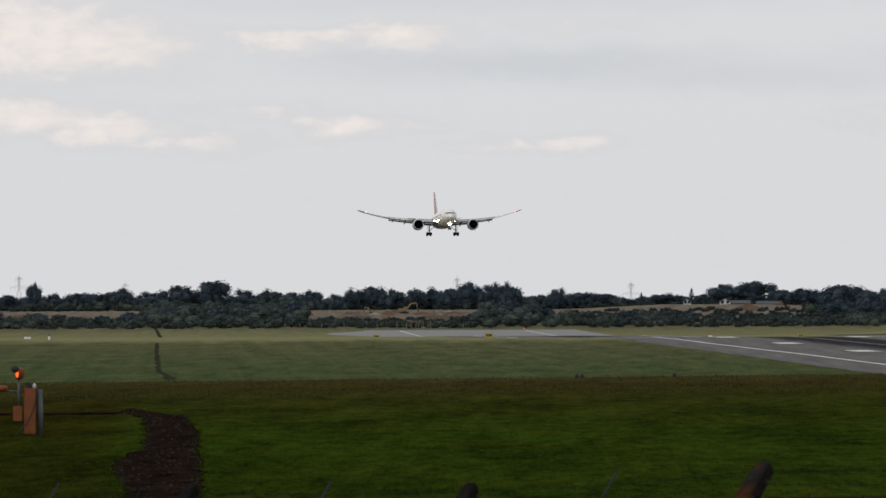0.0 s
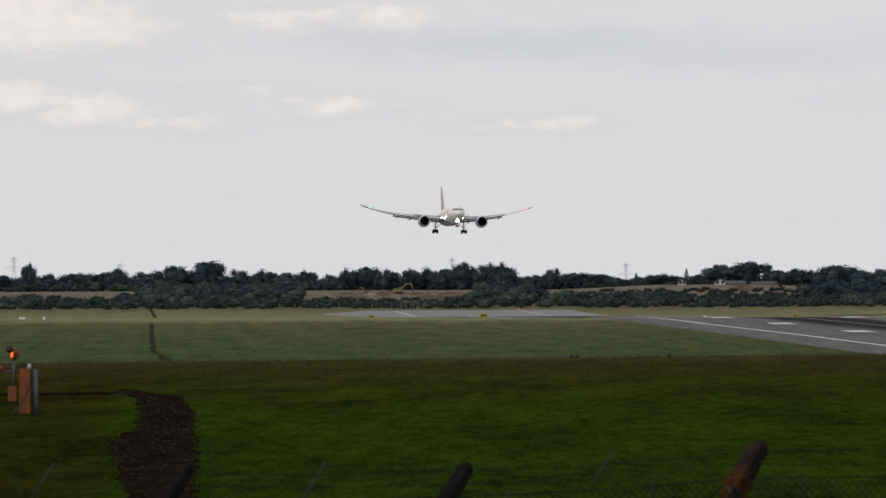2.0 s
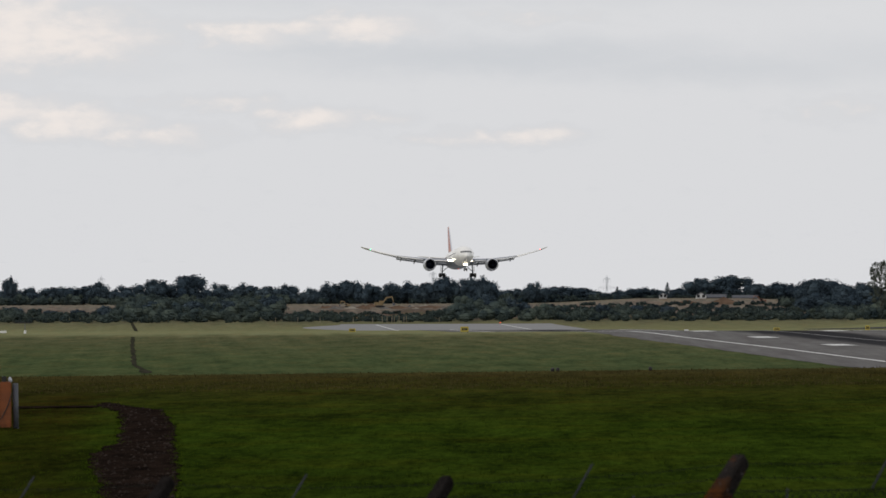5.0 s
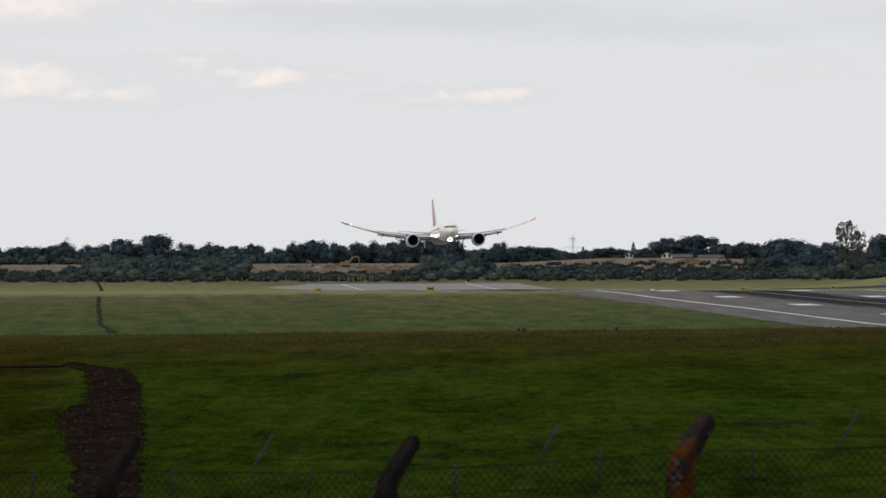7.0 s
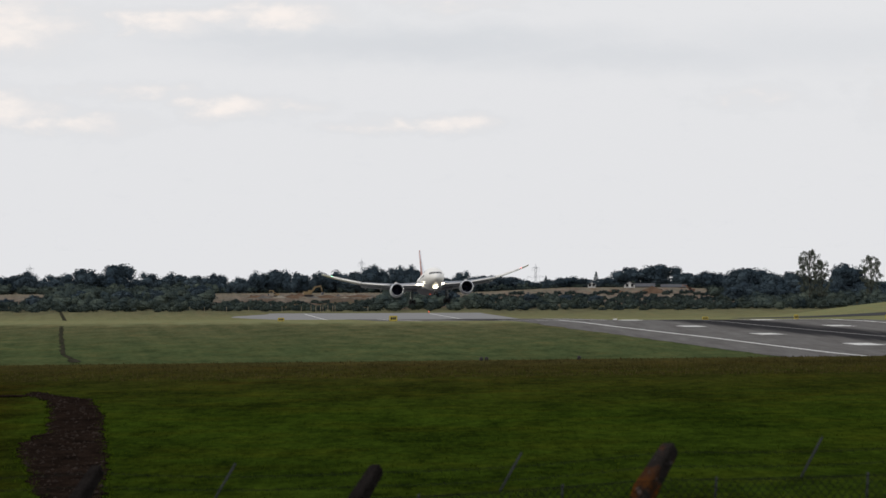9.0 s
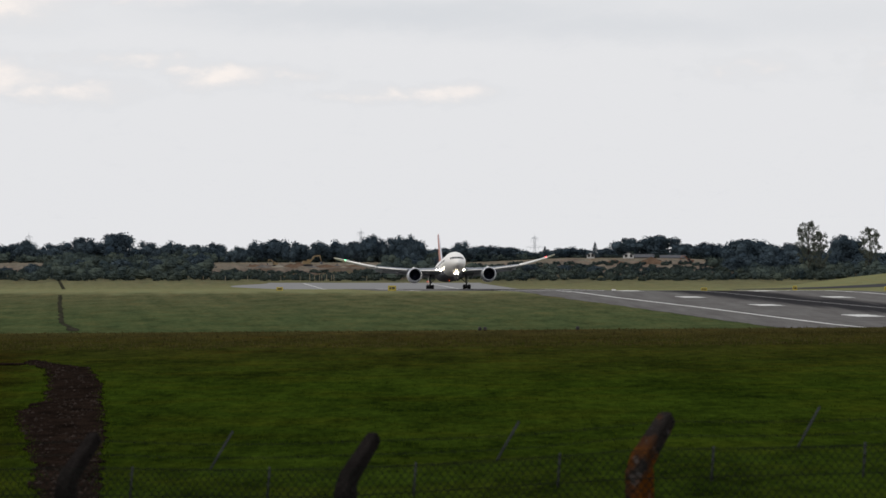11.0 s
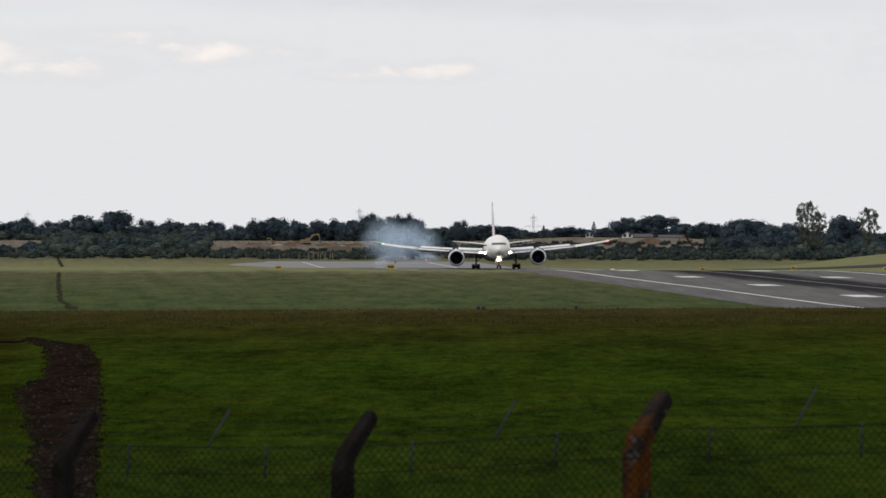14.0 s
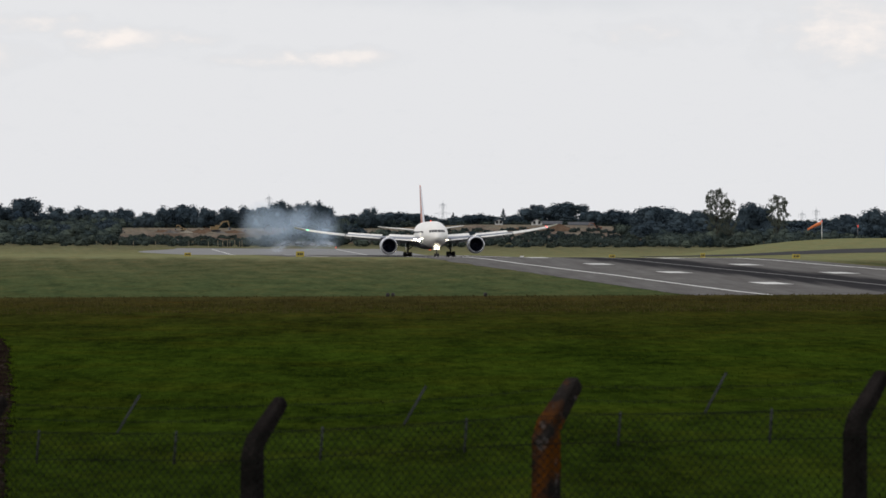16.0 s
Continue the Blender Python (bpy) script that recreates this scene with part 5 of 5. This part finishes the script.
# ---- clouds ----
def cloud_material(spots, bands):
    m = bpy.data.materials.new("sunlit_cloud")
    m.use_nodes = True
    n, l = m.node_tree.nodes, m.node_tree.links
    n.clear()
    out, mix, tr, em = n.new("ShaderNodeOutputMaterial"), n.new("ShaderNodeMixShader"), n.new("ShaderNodeBsdfTransparent"), n.new("ShaderNodeEmission")
    geo, t1, ma, sc = n.new("ShaderNodeTexCoord"), n.new("ShaderNodeTexNoise"), n.new("ShaderNodeVectorMath"), n.new("ShaderNodeVectorMath")
    t1.inputs["Scale"].default_value = .035
    t1.inputs["Detail"].default_value, t1.inputs["Roughness"].default_value = 7, .6
    stretch = n.new("ShaderNodeVectorMath")
    stretch.operation = "MULTIPLY"
    stretch.inputs[1].default_value = (.8, 1, 1.7)
    l.new(geo.outputs["Object"], stretch.inputs[0])
    l.new(stretch.outputs[0], t1.inputs["Vector"])
    sc.operation = "MULTIPLY_ADD"
    sc.inputs[1].default_value, sc.inputs[2].default_value = (36, 0, 18), (-18, 0, -9)
    l.new(t1.outputs["Color"], sc.inputs[0])
    ma.operation = "ADD"
    l.new(geo.outputs["Object"], ma.inputs[0])
    l.new(sc.outputs[0], ma.inputs[1])

    def total(items):
        acc = None
        for cx, cz, rx, rz, k in items:
            q, ln, r = n.new("ShaderNodeVectorMath"), n.new("ShaderNodeVectorMath"), n.new("ShaderNodeMapRange")
            q.operation = "MULTIPLY_ADD"
            q.inputs[1].default_value, q.inputs[2].default_value = (1 / rx, 0, 1 / rz), (-cx / rx, 0, -cz / rz)
            ln.operation = "LENGTH"
            l.new(ma.outputs[0], q.inputs[0])
            l.new(q.outputs[0], ln.inputs[0])
            r.interpolation_type = "SMOOTHSTEP"
            r.inputs[1].default_value, r.inputs[2].default_value, r.inputs[3].default_value, r.inputs[4].default_value = .05, 2.0, k, 0
            l.new(ln.outputs["Value"], r.inputs[0])
            if acc is None:
                acc = r.outputs[0]
            else:
                s = n.new("ShaderNodeMath")
                s.operation = "MAXIMUM"
                l.new(acc, s.inputs[0])
                l.new(r.outputs[0], s.inputs[1])
                acc = s.outputs[0]
        return acc

    a, d = total(spots), total(bands)
    # billows break up the bright parts
    t2, br, fl = n.new("ShaderNodeTexNoise"), n.new("ShaderNodeMapRange"), n.new("ShaderNodeMath")
    t2.inputs["Scale"].default_value = .07
    t2.inputs["Detail"].default_value, t2.inputs["Roughness"].default_value = 6, .55
    l.new(stretch.outputs[0], t2.inputs["Vector"])
    fl.operation = "MULTIPLY_ADD"
    fl.inputs[1].default_value = 1.1
    l.new(t2.outputs[0], fl.inputs[0])
    l.new(a, fl.inputs[2])
    br.interpolation_type = "SMOOTHSTEP"
    br.inputs[1].default_value, br.inputs[2].default_value = .58, 1.65
    l.new(fl.outputs[0], br.inputs[0])
    a = br.outputs[0]
    col = n.new("ShaderNodeMix")
    col.data_type = "RGBA"
    col.inputs[6].default_value, col.inputs[7].default_value = (.60, .63, .67, 1), (.93, .865, .825, 1)
    l.new(a, col.inputs[0])
    l.new(col.outputs[2], em.inputs[0])
    mxm = n.new("ShaderNodeMath")
    mxm.operation = "MAXIMUM"
    l.new(a, mxm.inputs[0])
    l.new(d, mxm.inputs[1])
    l.new(mxm.outputs[0], mix.inputs[0])
    l.new(tr.outputs[0], mix.inputs[1])
    l.new(em.outputs[0], mix.inputs[2])
    l.new(mix.outputs[0], out.inputs[0])
    return m


SPOTS = [(-310, 168, 62, 26, 1.0), (-266, 165, 55, 19, 0.95), (-323, 178, 31, 20, 1.0), (-165, 166, 30, 8, 0.95), (-94, 170, 37, 9, 0.95), (-128, 169, 40, 6, 0.75), (-320, 121, 48, 12, 1.0), (-270, 114, 44, 10, 0.95), (-219, 106, 41, 8, 0.8), (-179, 124, 48, 5, 0.65), (-125, 115, 31, 8, 0.95), (-81, 116, 20, 5, 0.65), (0, 105, 38, 6, 0.85), (-34, 103, 35, 5, 0.65), (13, 175, 44, 5, 0.55), (316, 122, 48, 22, 0.8), (190, 120, 33, 8, 0.55)]
BANDS = [(-10, 152, 118, 10, .55), (108, 145, 105, 9, .45), (-110, 158, 60, 8, .45), (-290, 148, 70, 7, .35), (230, 150, 90, 12, .3), (-60, 192, 200, 9, .35), (150, 200, 150, 10, .3)]
M_CLOUD = cloud_material(SPOTS, BANDS)
clouds = tagged(new("cloud_backdrop", mesh_of("cloud_backdrop", [(-700, 0, 30), (700, 0, 30), (700, 0, 420), (-700, 0, 420)], [(0, 1, 2, 3)], M_CLOUD)), "soft cream and grey clouds in a pale overcast sky", "clouds", kind="structure")
clouds.matrix_basis = pose(0, 4880, 0)
clouds.visible_shadow = False


def motions():
    walk(airliner, [
    (0.0, pose(-40.03, 2932.07, 33.14, -2.80, -0.08, 7.16)),
    (1.0, pose(-37.10, 2860.70, 29.27, -2.80, -0.85, 7.12)),
    (2.0, pose(-33.98, 2789.85, 26.00, -2.80, 0.77, 7.17)),
    (3.0, pose(-30.69, 2719.56, 22.86, -2.80, 0.08, 7.12)),
    (3.2, pose(-29.97, 2705.56, 22.35, -2.80, 0.01, 7.11)),
    (5.3, pose(-22.19, 2559.94, 14.26, -2.80, 0.26, 6.67)),
    (5.5, pose(-21.71, 2546.20, 13.94, -2.80, 0.52, 6.56)),
    (6.0, pose(-19.87, 2511.93, 12.50, -2.80, 0.90, 6.43)),
    (6.5, pose(-18.15, 2477.80, 11.21, -2.80, 0.69, 6.39)),
    (7.0, pose(-16.16, 2443.80, 9.72, -2.50, -1.03, 6.25)),
    (7.5, pose(-13.94, 2409.93, 8.14, -2.95, -2.63, 6.11)),
    (8.0, pose(-11.98, 2376.18, 6.61, -3.30, -1.89, 5.87)),
    (8.2, pose(-11.22, 2362.72, 5.97, -3.55, -2.51, 5.65)),
    (10.3, pose(-4.09, 2222.70, 0.39, -5.60, -1.03, 4.39)),
    (10.5, pose(-3.44, 2209.50, -0.02, -5.50, -0.77, 4.37)),
    (11.0, pose(-2.60, 2176.63, -0.83, -4.80, -0.85, 5.44)),
    (11.5, pose(-1.12, 2143.89, -0.96, -4.10, -0.22, 5.90)),
    (12.0, pose(0.54, 2111.31, -0.90, -3.20, -0.78, 6.35)),
    (12.5, pose(2.45, 2078.84, -0.85, -2.60, -1.25, 6.10)),
    (13.0, pose(4.93, 2046.52, -0.80, -2.00, -0.68, 4.84)),
    (13.5, pose(7.69, 2014.35, -0.74, -1.40, -1.01, 2.47)),
    (14.0, pose(9.51, 1982.30, -0.69, -0.60, -0.98, 1.42)),
    (14.5, pose(11.12, 1950.36, -0.64, -0.30, -1.24, 1.27)),
    (15.0, pose(12.25, 1918.53, -0.59, -0.25, -0.90, 2.02)),
    (15.5, pose(13.16, 1886.83, -0.54, -0.25, -0.67, 3.08)),
    (16.0, pose(14.25, 1855.26, -0.49, -0.25, -0.94, 3.74)),
    ])
    # the wings flex up in flight and settle once the weight is on the wheels
    for side, (mid, out) in hinge.items():
        rows_mid, rows_out = [], []
        for t, lift in ((0, 1.08), (5, 1.15), (8, 1.34), (9.5, 1.32), (10.8, 1.22), (11.6, .85), (12.4, .52), (13.2, .3), (14.2, .2), (16, .2)):
            m = Matrix.Translation((side * 10.2, 0, 4.53)) @ pose(0, 0, 0, 0, -side * 4.0 * lift, 0)
            o = m @ Matrix.Translation((side * 8.8, 0, .7)) @ pose(0, 0, 0, 0, -side * 4.5 * lift, 0)
            rows_mid.append((t, m))
            rows_out.append((t, o))
        walk(mid, rows_mid)
        walk(out, rows_out)
    for leg in legs:
        walk(leg, [(0, pose(0, 0, -.75)), (9, pose(0, 0, -.75)), (10.7, pose(0, 0, -.6)), (11.2, pose(0, 0, -.28)), (11.8, pose(0, 0, 0)), (16, pose(0, 0, 0))])
    for ob, base in spoilers:
        walk(ob, [(t, base @ pose(0, 0, 0, up)) for t, up in ((0, 0), (11.9, 0), (12.3, 12), (12.9, 36), (13.3, 42), (16, 42))])
    # clouds drift slowly
    walk(clouds, [(0, pose(0, 4880, 0)), (16, pose(-25, 4880, 3))])
    # smoke wells up where the wheels touch, hangs and drifts
    for ob, born, side, s, spread, up in puffs:
        y0 = 2163 - 60 * (born - 11.22)
        x0 = -2.0 + side * 4.9 + 2.6 * (born - 11.22)
        g = height(x0, y0)
        age = 16 - born
        if up < .25 and s < 3.5:
            far = lambda a: (x0 + (-7 + 8 * spread - x0) * (1 - math.exp(-a / .5)) - 1.6 * a, y0 + 10 * (1 - math.exp(-a)), g + s * .5 + up * 8.5 * (1 - math.exp(-a / 1.6)))
        else:
            far = lambda a: (x0 + (-2 + 2.5 * spread - x0) * min(1, a / .5) - 7 * (1 - math.exp(-a / .8)) + (1.9 * spread - 2.2) * a, y0 + 10 * (1 - math.exp(-a)), g + s * .35 + up * (7.5 * (1 - math.exp(-a / .9)) + .25 * a))
        rows = [(0, pose(x0, y0, g - 9, -32, 0, 0)), (born - .12, pose(x0, y0, g - s - .8, -32, 0, 0)), (born + .15, pose(*far(.15), -32, 0, 0))]
        rows += [(born + a, pose(*far(a), -32, 14 * spread * a / 3, 0)) for a in (.6, 1.3, 2.2) if born + a < 15.6]
        rows += [(16, pose(*far(age), -32, 14 * spread * age / 3, 0))]
        walk(ob, rows)


motions()
